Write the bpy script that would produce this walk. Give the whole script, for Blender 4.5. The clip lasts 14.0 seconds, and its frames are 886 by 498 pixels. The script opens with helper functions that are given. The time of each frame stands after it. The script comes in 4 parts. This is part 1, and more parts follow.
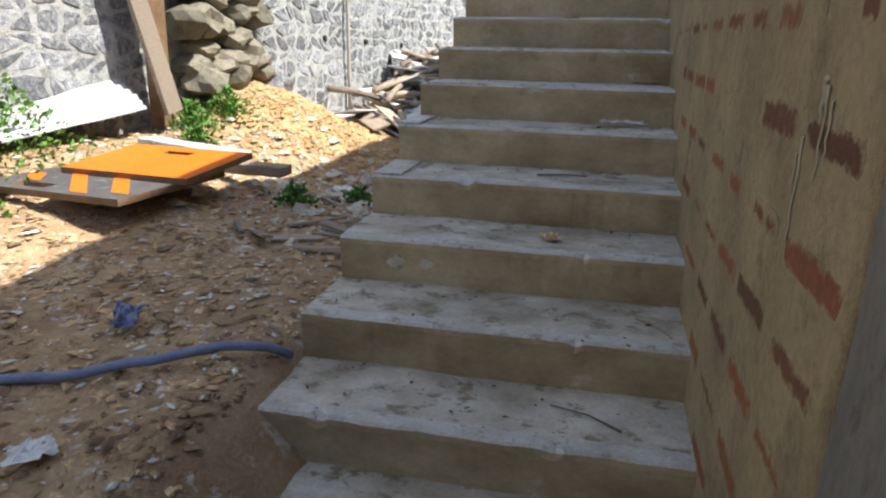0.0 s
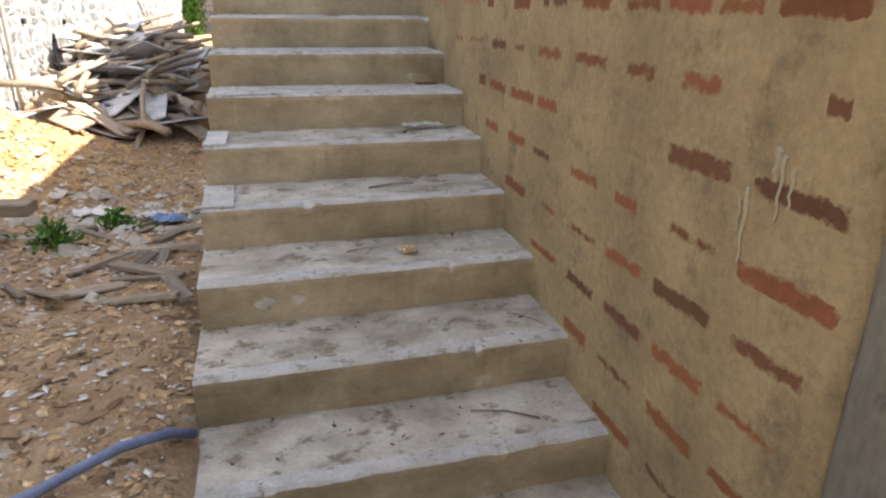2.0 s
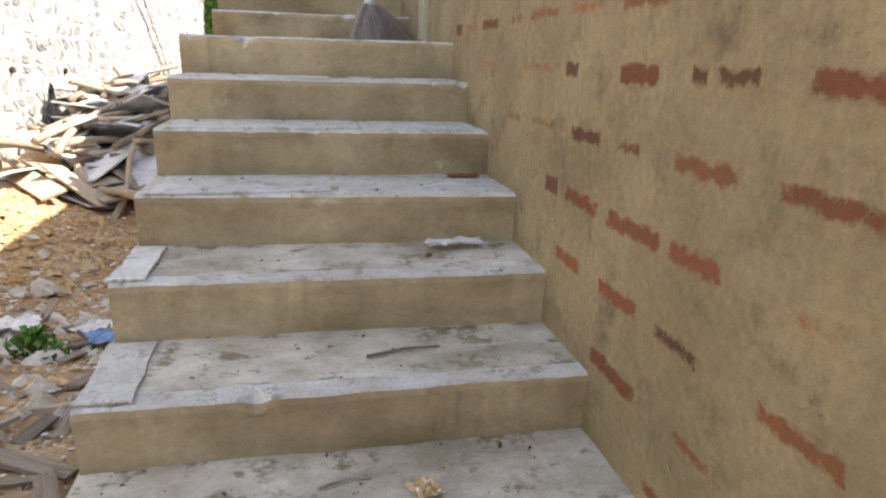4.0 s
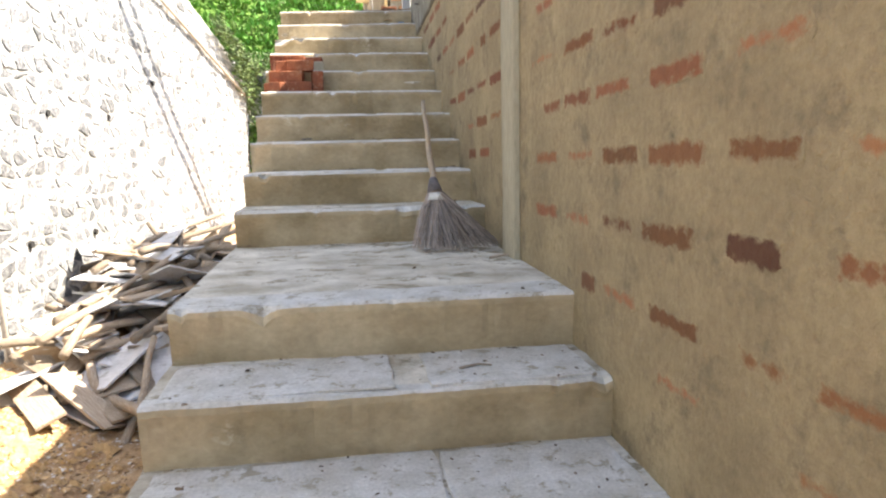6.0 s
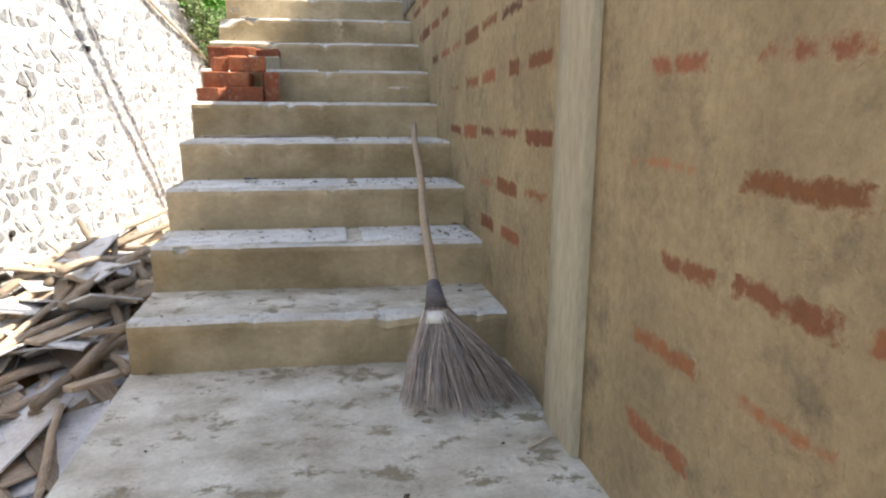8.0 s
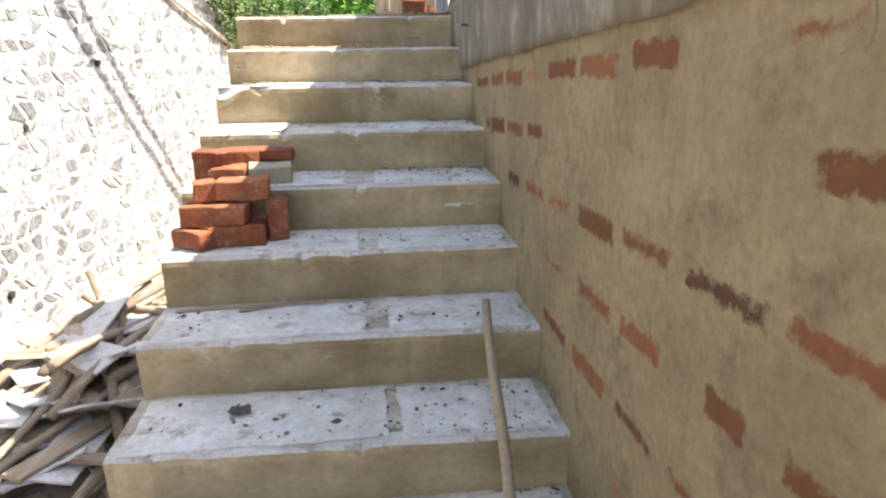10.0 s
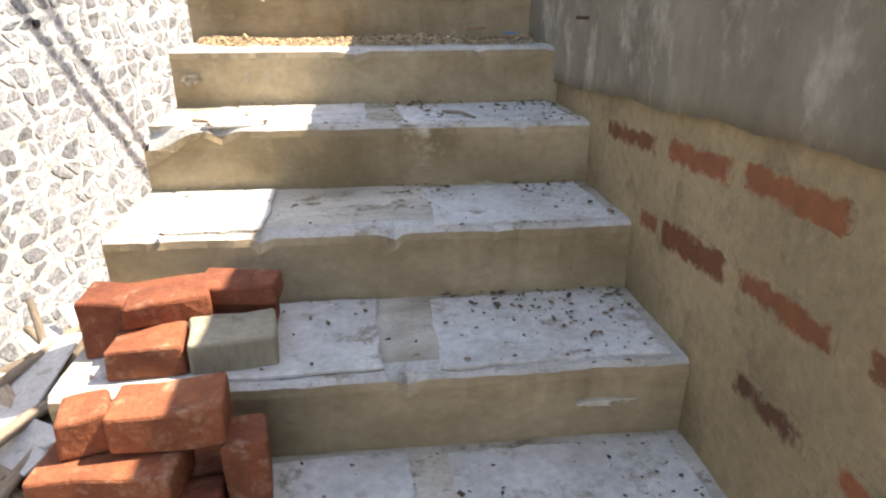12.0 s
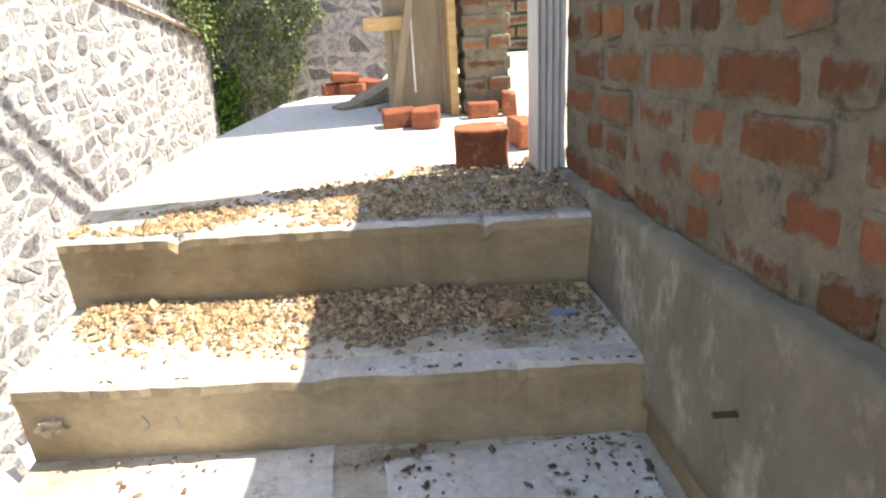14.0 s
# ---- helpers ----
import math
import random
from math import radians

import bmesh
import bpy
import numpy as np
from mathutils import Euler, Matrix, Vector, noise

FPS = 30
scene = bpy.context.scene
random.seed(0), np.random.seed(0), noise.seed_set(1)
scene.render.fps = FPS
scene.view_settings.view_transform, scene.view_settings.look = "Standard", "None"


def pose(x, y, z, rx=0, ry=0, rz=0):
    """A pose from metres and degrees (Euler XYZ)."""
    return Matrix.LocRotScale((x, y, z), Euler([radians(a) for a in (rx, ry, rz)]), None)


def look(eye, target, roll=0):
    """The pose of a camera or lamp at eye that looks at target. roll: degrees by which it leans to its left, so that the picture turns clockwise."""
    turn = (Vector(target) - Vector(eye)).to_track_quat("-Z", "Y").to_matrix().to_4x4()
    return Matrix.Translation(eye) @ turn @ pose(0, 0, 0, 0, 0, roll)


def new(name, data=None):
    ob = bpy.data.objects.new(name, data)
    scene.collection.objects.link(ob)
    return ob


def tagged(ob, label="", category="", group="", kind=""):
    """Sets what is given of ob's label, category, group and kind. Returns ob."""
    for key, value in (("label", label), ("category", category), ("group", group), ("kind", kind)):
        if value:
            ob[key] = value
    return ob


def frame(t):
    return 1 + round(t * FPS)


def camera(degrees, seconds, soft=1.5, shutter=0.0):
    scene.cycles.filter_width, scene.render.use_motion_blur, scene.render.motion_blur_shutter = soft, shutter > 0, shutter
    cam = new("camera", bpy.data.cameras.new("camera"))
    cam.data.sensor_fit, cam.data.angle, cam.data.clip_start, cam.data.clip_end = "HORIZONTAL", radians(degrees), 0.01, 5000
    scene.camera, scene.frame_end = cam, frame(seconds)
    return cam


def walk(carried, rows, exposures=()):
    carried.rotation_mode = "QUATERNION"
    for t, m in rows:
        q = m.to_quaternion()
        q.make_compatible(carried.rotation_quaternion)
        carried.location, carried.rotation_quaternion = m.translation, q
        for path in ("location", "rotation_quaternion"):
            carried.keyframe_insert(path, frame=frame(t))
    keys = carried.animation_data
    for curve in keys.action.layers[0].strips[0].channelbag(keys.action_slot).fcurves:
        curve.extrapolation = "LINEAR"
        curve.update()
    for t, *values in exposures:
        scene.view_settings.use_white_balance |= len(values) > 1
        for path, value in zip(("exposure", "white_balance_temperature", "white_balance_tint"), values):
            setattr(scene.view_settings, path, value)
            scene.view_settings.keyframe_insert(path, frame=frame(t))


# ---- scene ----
cam = camera(67.6, 14.0, 2.2)
PATH = [
    (0, (-0.332, -0.21, 1.475), (-0.77, 1.647, 0.876), 0.9),
    (0.5, (-0.564, -0.219, 1.575), (-0.654, 1.628, 0.812), 3.7),
    (1, (-0.785, -0.196, 1.736), (-0.594, 1.705, 1.143), -0.3),
    (1.5, (-1.02, -0.21, 1.71), (-0.611, 1.662, 1.138), -1.7),
    (2, (-1.032, -0.187, 1.709), (-0.546, 1.623, 1.01), 0.6),
    (4.5, (-0.746, 1.421, 1.764), (-0.332, 3.302, 1.224), 1.9),
    (5, (-0.756, 1.769, 1.883), (-0.324, 3.654, 1.371), 1.9),
    (5.5, (-0.763, 2.065, 2.067), (-0.353, 3.994, 1.728), 0.5),
    (6, (-0.746, 2.327, 2.271), (-0.45, 4.283, 1.976), -1.3),
    (6.5, (-0.766, 2.588, 2.365), (-0.411, 4.506, 1.921), 1.3),
    (7, (-0.702, 2.878, 2.464), (-0.34, 4.798, 2.037), 0.8),
    (9.5, (-0.596, 4.581, 3.185), (-0.258, 6.502, 2.745), -0.5),
    (10, (-0.548, 4.866, 3.37), (-0.322, 6.773, 2.812), -0.7),
    (10.5, (-0.555, 5.209, 3.461), (-0.358, 7.11, 2.872), 1.2),
    (11, (-0.552, 5.55, 3.499), (-0.369, 7.477, 2.995), -1.8),
    (11.5, (-0.585, 5.957, 3.495), (-0.476, 7.88, 2.956), -1.6),
    (12, (-0.644, 6.371, 3.593), (-0.42, 8.219, 2.862), -0.6),
    (12.5, (-0.607, 6.717, 3.719), (-0.371, 8.605, 3.103), -0.5),
    (13, (-0.589, 6.998, 3.843), (-0.41, 8.913, 3.294), -1.5),
    (13.5, (-0.561, 7.218, 4.021), (-0.25, 9.066, 3.324), -1.8),
    (14, (-0.495, 7.481, 4.12), (-0.313, 9.32, 3.355), -3.4),
]
EXPOSURES = [(0, 0.93, 6550, 8), (0.5, 1.45, 7150, 13), (1, 1.75, 7450, 13), (1.5, 1.84, 7600, 12), (2, 1.86, 7600, 13), (5, 2.06, 7650, 11), (6, 2.05, 7600, 11), (6.5, 1.92, 7600, 11),
             (9.5, 1.84, 7600, 11), (11, 1.83, 7600, 12), (12, 1.52, 7700, 13), (14, 1.45, 7800, 13)]
walk(cam, [(t, look(eye, target, roll)) for t, eye, target, roll in PATH], EXPOSURES)

# ---- world and sun ----
world = bpy.data.worlds.new("sky")
scene.world = world
world.use_nodes = True
wn = world.node_tree.nodes
sky = wn.new("ShaderNodeTexSky")
sky.sky_type, sky.sun_disc = "NISHITA", False
SUN_ELEV, SUN_FROM = radians(56), radians(87)  # from the right, high
sky.sun_elevation, sky.sun_rotation = SUN_ELEV, SUN_FROM
wn["Background"].inputs["Strength"].default_value = 0.15
world.node_tree.links.new(sky.outputs["Color"], wn["Background"].inputs["Color"])
sun_dir = Vector((math.cos(SUN_ELEV) * math.sin(SUN_FROM), math.cos(SUN_ELEV) * math.cos(SUN_FROM), math.sin(SUN_ELEV)))
sun = new("sun", bpy.data.lights.new("sun", "SUN"))
sun.data.energy, sun.data.angle, sun.data.color = 5.0, radians(0.5), (1.0, 0.965, 0.91)
sun.matrix_world = look(sun_dir * 30, (0, 0, 0))

# ---- materials ----


def material(name, c1, c2, c3=None, scale=6.0, fine=60.0, rough=0.9, bump=0.35, spread=0.0, hue=0.0, space="world", streak=1.0, c3_at=0.62, depth=0.012, lines=None, c3_soft=0.035, speck=(0.80, 1.14)):
    """A weathered surface: two colours by a broad noise, a third as sharp-edged stains, a fine grain, bump, and an object-wise spread of value."""
    m = bpy.data.materials.new(name)
    m.use_nodes = True
    nt = m.node_tree
    n, l = nt.nodes, nt.links
    bsdf = n["Principled BSDF"]
    if space == "world":
        co = n.new("ShaderNodeNewGeometry").outputs["Position"]
    else:
        co = n.new("ShaderNodeTexCoord").outputs["Object"]
        info0 = n.new("ShaderNodeObjectInfo")
        shift = n.new("ShaderNodeVectorMath")
        shift.operation = "ADD"
        sc = n.new("ShaderNodeMath")
        sc.operation = "MULTIPLY"
        sc.inputs[1].default_value = 37.0
        l.new(info0.outputs["Random"], sc.inputs[0])
        l.new(co, shift.inputs[0])
        l.new(sc.outputs[0], shift.inputs[1])
        co = shift.outputs[0]
    mp = n.new("ShaderNodeMapping")
    mp.inputs["Scale"].default_value = lines or (1, 1, 1 / streak)
    l.new(co, mp.inputs["Vector"])

    def noise_tex(s, detail, roughness=0.6):
        t = n.new("ShaderNodeTexNoise")
        t.inputs["Scale"].default_value, t.inputs["Detail"].default_value, t.inputs["Roughness"].default_value = s, detail, roughness
        l.new(mp.outputs[0], t.inputs["Vector"])
        return t.outputs["Fac"]

    def ramp(fac, lo, hi):
        r = n.new("ShaderNodeMapRange")
        r.inputs["From Min"].default_value, r.inputs["From Max"].default_value = lo, hi
        l.new(fac, r.inputs["Value"])
        return r.outputs[0]

    def mix(fac, a, b, mode="MIX"):
        x = n.new("ShaderNodeMix")
        x.data_type, x.blend_type = "RGBA", mode
        for sock, v in ((x.inputs["Factor"], fac), (x.inputs["A"], a), (x.inputs["B"], b)):
            if isinstance(v, (int, float)):
                sock.default_value = v
            elif isinstance(v, tuple):
                sock.default_value = (*v, 1)
            else:
                l.new(v, sock)
        return x.outputs["Result"]

    broad = noise_tex(scale, 6)
    grain = noise_tex(fine, 5, 0.7)
    col = mix(ramp(broad, 0.36, 0.64), c1, c2)
    if c3:
        stain = noise_tex(scale * 1.9, 9, 0.72)
        col = mix(ramp(stain, c3_at - c3_soft, c3_at + c3_soft), col, c3)
    g = n.new("ShaderNodeMapRange")
    g.inputs["From Min"].default_value, g.inputs["From Max"].default_value = 0.3, 0.7
    g.inputs["To Min"].default_value, g.inputs["To Max"].default_value = speck
    l.new(grain, g.inputs["Value"])
    gray = n.new("ShaderNodeCombineColor")
    for k in range(3):
        l.new(g.outputs[0], gray.inputs[k])
    col = mix(1.0, col, gray.outputs[0], "MULTIPLY")
    if spread:
        info = n.new("ShaderNodeObjectInfo")
        isle = n.new("ShaderNodeNewGeometry")
        both = n.new("ShaderNodeMath")
        both.operation = "ADD"
        l.new(info.outputs["Random"], both.inputs[0])
        l.new(isle.outputs["Random Per Island"], both.inputs[1])
        fr = n.new("ShaderNodeMath")
        fr.operation = "FRACT"
        l.new(both.outputs[0], fr.inputs[0])
        hsv = n.new("ShaderNodeHueSaturation")
        l.new(ramp2(n, l, fr.outputs[0], 1 - spread, 1 + spread), hsv.inputs["Value"])
        if hue:
            l.new(ramp2(n, l, fr.outputs[0], 0.5 - hue * 0.3, 0.5 + hue * 1.7), hsv.inputs["Hue"])
        l.new(col, hsv.inputs["Color"])
        col = hsv.outputs[0]
    l.new(col, bsdf.inputs["Base Color"])
    bsdf.inputs["Roughness"].default_value = rough
    bsdf.inputs["Specular IOR Level"].default_value = 0.25
    bmp = n.new("ShaderNodeBump")
    bmp.inputs["Strength"].default_value, bmp.inputs["Distance"].default_value = bump, depth
    mixh = n.new("ShaderNodeMath")
    mixh.operation = "MULTIPLY_ADD"
    mixh.inputs[1].default_value = 0.5
    l.new(grain, mixh.inputs[0])
    l.new(broad, mixh.inputs[2])
    l.new(mixh.outputs[0], bmp.inputs["Height"])
    l.new(bmp.outputs[0], bsdf.inputs["Normal"])
    return m


def ramp2(n, l, fac, lo, hi):
    r = n.new("ShaderNodeMapRange")
    r.inputs["To Min"].default_value, r.inputs["To Max"].default_value = lo, hi
    l.new(fac, r.inputs["Value"])
    return r.outputs[0]


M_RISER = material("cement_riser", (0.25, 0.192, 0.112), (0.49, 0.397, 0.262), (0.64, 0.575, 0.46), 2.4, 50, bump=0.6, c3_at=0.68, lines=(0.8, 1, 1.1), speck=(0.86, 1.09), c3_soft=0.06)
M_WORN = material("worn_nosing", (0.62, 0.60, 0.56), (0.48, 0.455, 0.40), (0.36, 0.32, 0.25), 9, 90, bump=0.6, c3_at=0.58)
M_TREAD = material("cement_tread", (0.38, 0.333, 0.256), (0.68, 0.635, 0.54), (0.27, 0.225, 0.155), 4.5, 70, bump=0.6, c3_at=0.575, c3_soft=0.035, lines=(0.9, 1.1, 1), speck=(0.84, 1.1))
M_PANEL = material("white_screed", (0.72, 0.70, 0.66), (0.56, 0.54, 0.49), (0.36, 0.32, 0.25), 6, 45, bump=0.5, c3_at=0.60, c3_soft=0.05)
PLASTER = ((0.350, 0.274, 0.163), (0.248, 0.195, 0.118), (0.172, 0.138, 0.089))
M_PLASTER = material("mud_plaster", *PLASTER, 3.0, 38, bump=0.9, c3_at=0.60, depth=0.02, c3_soft=0.08, speck=(0.80, 1.13))
M_PILASTER = material("pilaster_cement", (0.38, 0.34, 0.25), (0.31, 0.28, 0.205), (0.24, 0.215, 0.17), 3, 60, streak=4)
M_BAND = material("band_cement", (0.225, 0.203, 0.158), (0.145, 0.130, 0.10), (0.37, 0.345, 0.29), 3.5, 30, streak=1.7, c3_at=0.60, c3_soft=0.08, speck=(0.86, 1.1))
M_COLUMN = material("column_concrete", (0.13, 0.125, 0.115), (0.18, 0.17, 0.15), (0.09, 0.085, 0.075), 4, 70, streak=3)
M_BRICK = material("red_brick", (0.30, 0.100, 0.052), (0.20, 0.066, 0.038), (0.36, 0.20, 0.13), 11, 70, spread=0.25, hue=0.003, space="object", bump=0.9, c3_at=0.61, c3_soft=0.06)




def smeared(base, c1, c2, across, up, reach, uneven, spread):
    """Brick under a ragged smear of the base material, which closes in from the brick's edges; how far differs from brick to brick."""
    m, nt = base, base.node_tree
    n, l = nt.nodes, nt.links
    bsdf = n["Principled BSDF"]
    under = bsdf.inputs["Base Color"].links[0].from_socket

    def calc(op, a, b=None, c=None):
        x = n.new("ShaderNodeMath")
        x.operation = op
        for k, q in enumerate((a, b, c)):
            if q is None:
                continue
            if isinstance(q, (int, float)):
                x.inputs[k].default_value = q
            else:
                l.new(q, x.inputs[k])
        return x.outputs[0]

    sep = n.new("ShaderNodeSeparateXYZ")
    l.new(n.new("ShaderNodeTexCoord").outputs["Generated"], sep.inputs[0])
    ax = calc("MULTIPLY", calc("ABSOLUTE", calc("SUBTRACT", sep.outputs[across], 0.5)), 2.0)
    ay = calc("MULTIPLY", calc("ABSOLUTE", calc("SUBTRACT", sep.outputs[up], 0.5)), 2.0)
    edge = calc("MAXIMUM", calc("POWER", ax, 6.0), calc("POWER", ay, 1.35))
    pos = n.new("ShaderNodeNewGeometry").outputs["Position"]
    t = n.new("ShaderNodeTexNoise")
    t.inputs["Scale"].default_value, t.inputs["Detail"].default_value, t.inputs["Roughness"].default_value = 24, 8, 0.68
    l.new(pos, t.inputs["Vector"])
    rand = n.new("ShaderNodeObjectInfo").outputs["Random"]
    val = calc("MULTIPLY_ADD", t.outputs["Fac"], 2.4, edge)
    val = calc("MULTIPLY_ADD", calc("POWER", rand, 2.0), uneven, val)
    mask = n.new("ShaderNodeMapRange")
    mask.inputs["From Min"].default_value, mask.inputs["From Max"].default_value = reach + 0.20, reach - 0.20
    l.new(val, mask.inputs["Value"])
    t2 = n.new("ShaderNodeTexNoise")
    t2.inputs["Scale"].default_value, t2.inputs["Detail"].default_value = 26, 5
    l.new(pos, t2.inputs["Vector"])
    brick = n.new("ShaderNodeMix")
    brick.data_type = "RGBA"
    brick.inputs["A"].default_value, brick.inputs["B"].default_value = (*c1, 1), (*c2, 1)
    l.new(t2.outputs["Fac"], brick.inputs["Factor"])
    hsv = n.new("ShaderNodeHueSaturation")
    turn = calc("FRACT", calc("MULTIPLY", rand, 7.31))
    l.new(ramp2(n, l, turn, 1 - spread, 1 + spread), hsv.inputs["Value"])
    l.new(ramp2(n, l, calc("FRACT", calc("MULTIPLY", rand, 13.7)), 0.495, 0.512), hsv.inputs["Hue"])
    l.new(brick.outputs["Result"], hsv.inputs["Color"])
    both = n.new("ShaderNodeMix")
    both.data_type = "RGBA"
    l.new(calc("MULTIPLY", mask.outputs[0], 0.92), both.inputs["Factor"])
    l.new(under, both.inputs["A"])
    l.new(hsv.outputs[0], both.inputs["B"])
    l.new(both.outputs["Result"], bsdf.inputs["Base Color"])
    return m


def bared(name, c1, c2, reach, uneven):
    base = material(name, PLASTER[0], PLASTER[1], PLASTER[2], 3.0, 38, bump=0.9, c3_at=0.60, depth=0.02, c3_soft=0.08, speck=(0.80, 1.13))
    return smeared(base, c1, c2, 0, 1, reach, uneven, 0.30)


BARED = {"r": bared("bared_brick", (0.255, 0.088, 0.038), (0.125, 0.048, 0.027), 1.88, 0.55),
         "w": bared("worn_brick", (0.25, 0.098, 0.046), (0.15, 0.062, 0.034), 1.70, 0.35),
         "d": bared("bared_dark_brick", (0.15, 0.058, 0.032), (0.075, 0.036, 0.024), 1.85, 0.45),
         "f": bared("smeared_brick", (0.30, 0.125, 0.062), (0.22, 0.095, 0.05), 1.40, 0.30)}
M_WALLBRICK = smeared(material("wall_brick", (0.22, 0.195, 0.145), (0.15, 0.132, 0.098), (0.085, 0.074, 0.056), 9, 60, bump=1.0, depth=0.02, c3_soft=0.07), (0.25, 0.092, 0.040), (0.11, 0.043, 0.025), 0, 2, 1.78, 0.40, 0.50)
M_MORTAR = material("mortar", (0.22, 0.195, 0.145), (0.15, 0.132, 0.098), (0.085, 0.074, 0.056), 9, 60, bump=1.0, depth=0.02, c3_soft=0.07)
M_STONE = material("wall_stone", (0.26, 0.27, 0.29), (0.155, 0.165, 0.18), (0.42, 0.425, 0.43), 14, 70, spread=0.42, space="world", bump=1.0, c3_at=0.54, depth=0.03, c3_soft=0.08)
M_POINTING = material("wall_pointing", (0.54, 0.54, 0.53), (0.39, 0.395, 0.385), (0.21, 0.215, 0.185), 6, 60, bump=1.0, depth=0.03, c3_at=0.58, c3_soft=0.06)
M_SOIL = material("soil", (0.36, 0.225, 0.125), (0.50, 0.35, 0.205), (0.60, 0.53, 0.44), 5, 45, bump=1.0, depth=0.03, c3_at=0.60)
M_CLAY = material("clay", (0.50, 0.315, 0.145), (0.58, 0.40, 0.21), (0.33, 0.18, 0.07), 5, 50, bump=1.0, depth=0.03)
M_CHIP = material("wood_chip", (0.48, 0.32, 0.18), (0.28, 0.17, 0.095), (0.66, 0.59, 0.50), 14, 60, spread=0.6, hue=0.005)
M_CRUMB = material("earth_crumbs", (0.18, 0.125, 0.085), (0.12, 0.085, 0.06), (0.30, 0.24, 0.17), 14, 60, spread=0.5)
M_GRAVEL = material("gravel", (0.40, 0.285, 0.17), (0.25, 0.175, 0.105), (0.56, 0.48, 0.37), 20, 90, spread=0.6, hue=0.004)
M_OLDWOOD = material("weathered_wood", (0.42, 0.345, 0.27), (0.27, 0.21, 0.155), (0.58, 0.52, 0.44), 7, 60, spread=0.45, space="object", lines=(1, 14, 14), bump=0.8)
M_PINE = material("pale_pine", (0.62, 0.44, 0.22), (0.52, 0.35, 0.16), (0.42, 0.26, 0.11), 5, 50, spread=0.15, space="object", lines=(1, 12, 12))
M_PLY = material("grey_plywood", (0.33, 0.27, 0.185), (0.26, 0.21, 0.15), (0.40, 0.36, 0.29), 4, 60, space="object", lines=(8, 8, 1))
M_ORANGE = material("orange_paint", (0.76, 0.175, 0.012), (0.68, 0.15, 0.012), (0.56, 0.20, 0.05), 3, 50, rough=0.6, c3_at=0.72)
M_DARKBOARD = material("dark_board", (0.075, 0.07, 0.072), (0.115, 0.105, 0.10), (0.20, 0.18, 0.16), 6, 60, rough=0.7)
M_BOARDEDGE = material("board_edge", (0.24, 0.15, 0.085), (0.17, 0.105, 0.06), None, 10, 60)
M_TARP = material("white_sheet", (0.60, 0.60, 0.61), (0.48, 0.48, 0.49), (0.36, 0.35, 0.33), 4, 30, rough=0.6, c3_at=0.60)
M_HOSE = material("blue_hose", (0.20, 0.24, 0.36), (0.16, 0.19, 0.29), None, 8, 60, rough=0.5, bump=0.1)
M_LEAF = material("leaf", (0.14, 0.25, 0.045), (0.085, 0.17, 0.03), (0.22, 0.32, 0.07), 2.5, 20, spread=0.5, hue=0.02, rough=0.55, bump=0.1)
M_VINE = material("sunny_vine_leaf", (0.16, 0.21, 0.075), (0.08, 0.12, 0.04), (0.30, 0.35, 0.16), 3, 20, spread=0.6, hue=0.015, rough=0.5, bump=0.1)
M_GRASS = material("hill_grass", (0.12, 0.22, 0.04), (0.08, 0.16, 0.03), (0.18, 0.27, 0.06), 1.5, 20, spread=0.3)
M_MOSSYROCK = material("dark_rock", (0.20, 0.18, 0.135), (0.27, 0.245, 0.19), (0.12, 0.115, 0.07), 6, 50, spread=0.3, bump=1.0, depth=0.03)
M_BROOM = material("broom_ribs", (0.38, 0.32, 0.28), (0.28, 0.23, 0.20), (0.48, 0.42, 0.36), 12, 90, spread=0.4)
M_HANDLE = material("broom_stick", (0.42, 0.32, 0.22), (0.33, 0.24, 0.155), (0.50, 0.42, 0.32), 6, 70, rough=0.7, space="object", lines=(12, 12, 1))
M_BINDING = material("rubber_binding", (0.10, 0.09, 0.095), (0.16, 0.14, 0.14), None, 20, 60)
M_WHITE = material("white_plastic", (0.72, 0.71, 0.68), (0.62, 0.61, 0.58), None, 8, 50, rough=0.5)
M_BLUE = material("blue_plastic", (0.16, 0.27, 0.46), (0.22, 0.36, 0.58), None, 8, 50, rough=0.5)
M_JAMB = material("jamb_paint", (0.60, 0.60, 0.60), (0.50, 0.50, 0.50), (0.40, 0.39, 0.38), 3, 60, streak=6, c3_at=0.68, rough=0.7)
M_PIPE = material("pvc_pipe", (0.52, 0.48, 0.43), (0.43, 0.39, 0.34), None, 3, 40, rough=0.6)
M_SLAB = material("platform_cement", (0.64, 0.62, 0.58), (0.54, 0.52, 0.48), (0.42, 0.38, 0.31), 3, 60, bump=0.5, c3_at=0.68)
M_IRON = material("rusty_iron", (0.09, 0.06, 0.045), (0.13, 0.08, 0.05), None, 30, 90)
M_CABLE = material("black_cable", (0.03, 0.03, 0.03), (0.04, 0.04, 0.04), None, 8, 40)

# ---- mesh helpers ----


def mesh_from(name, verts, faces, mats, slots=None, smooth=False):
    me = bpy.data.meshes.new(name)
    me.from_pydata([tuple(v) for v in verts], [], faces)
    for m in mats if isinstance(mats, (list, tuple)) else [mats]:
        me.materials.append(m)
    if slots:
        me.polygons.foreach_set("material_index", slots)
    if smooth:
        me.polygons.foreach_set("use_smooth", [True] * len(me.polygons))
    me.update()
    return me


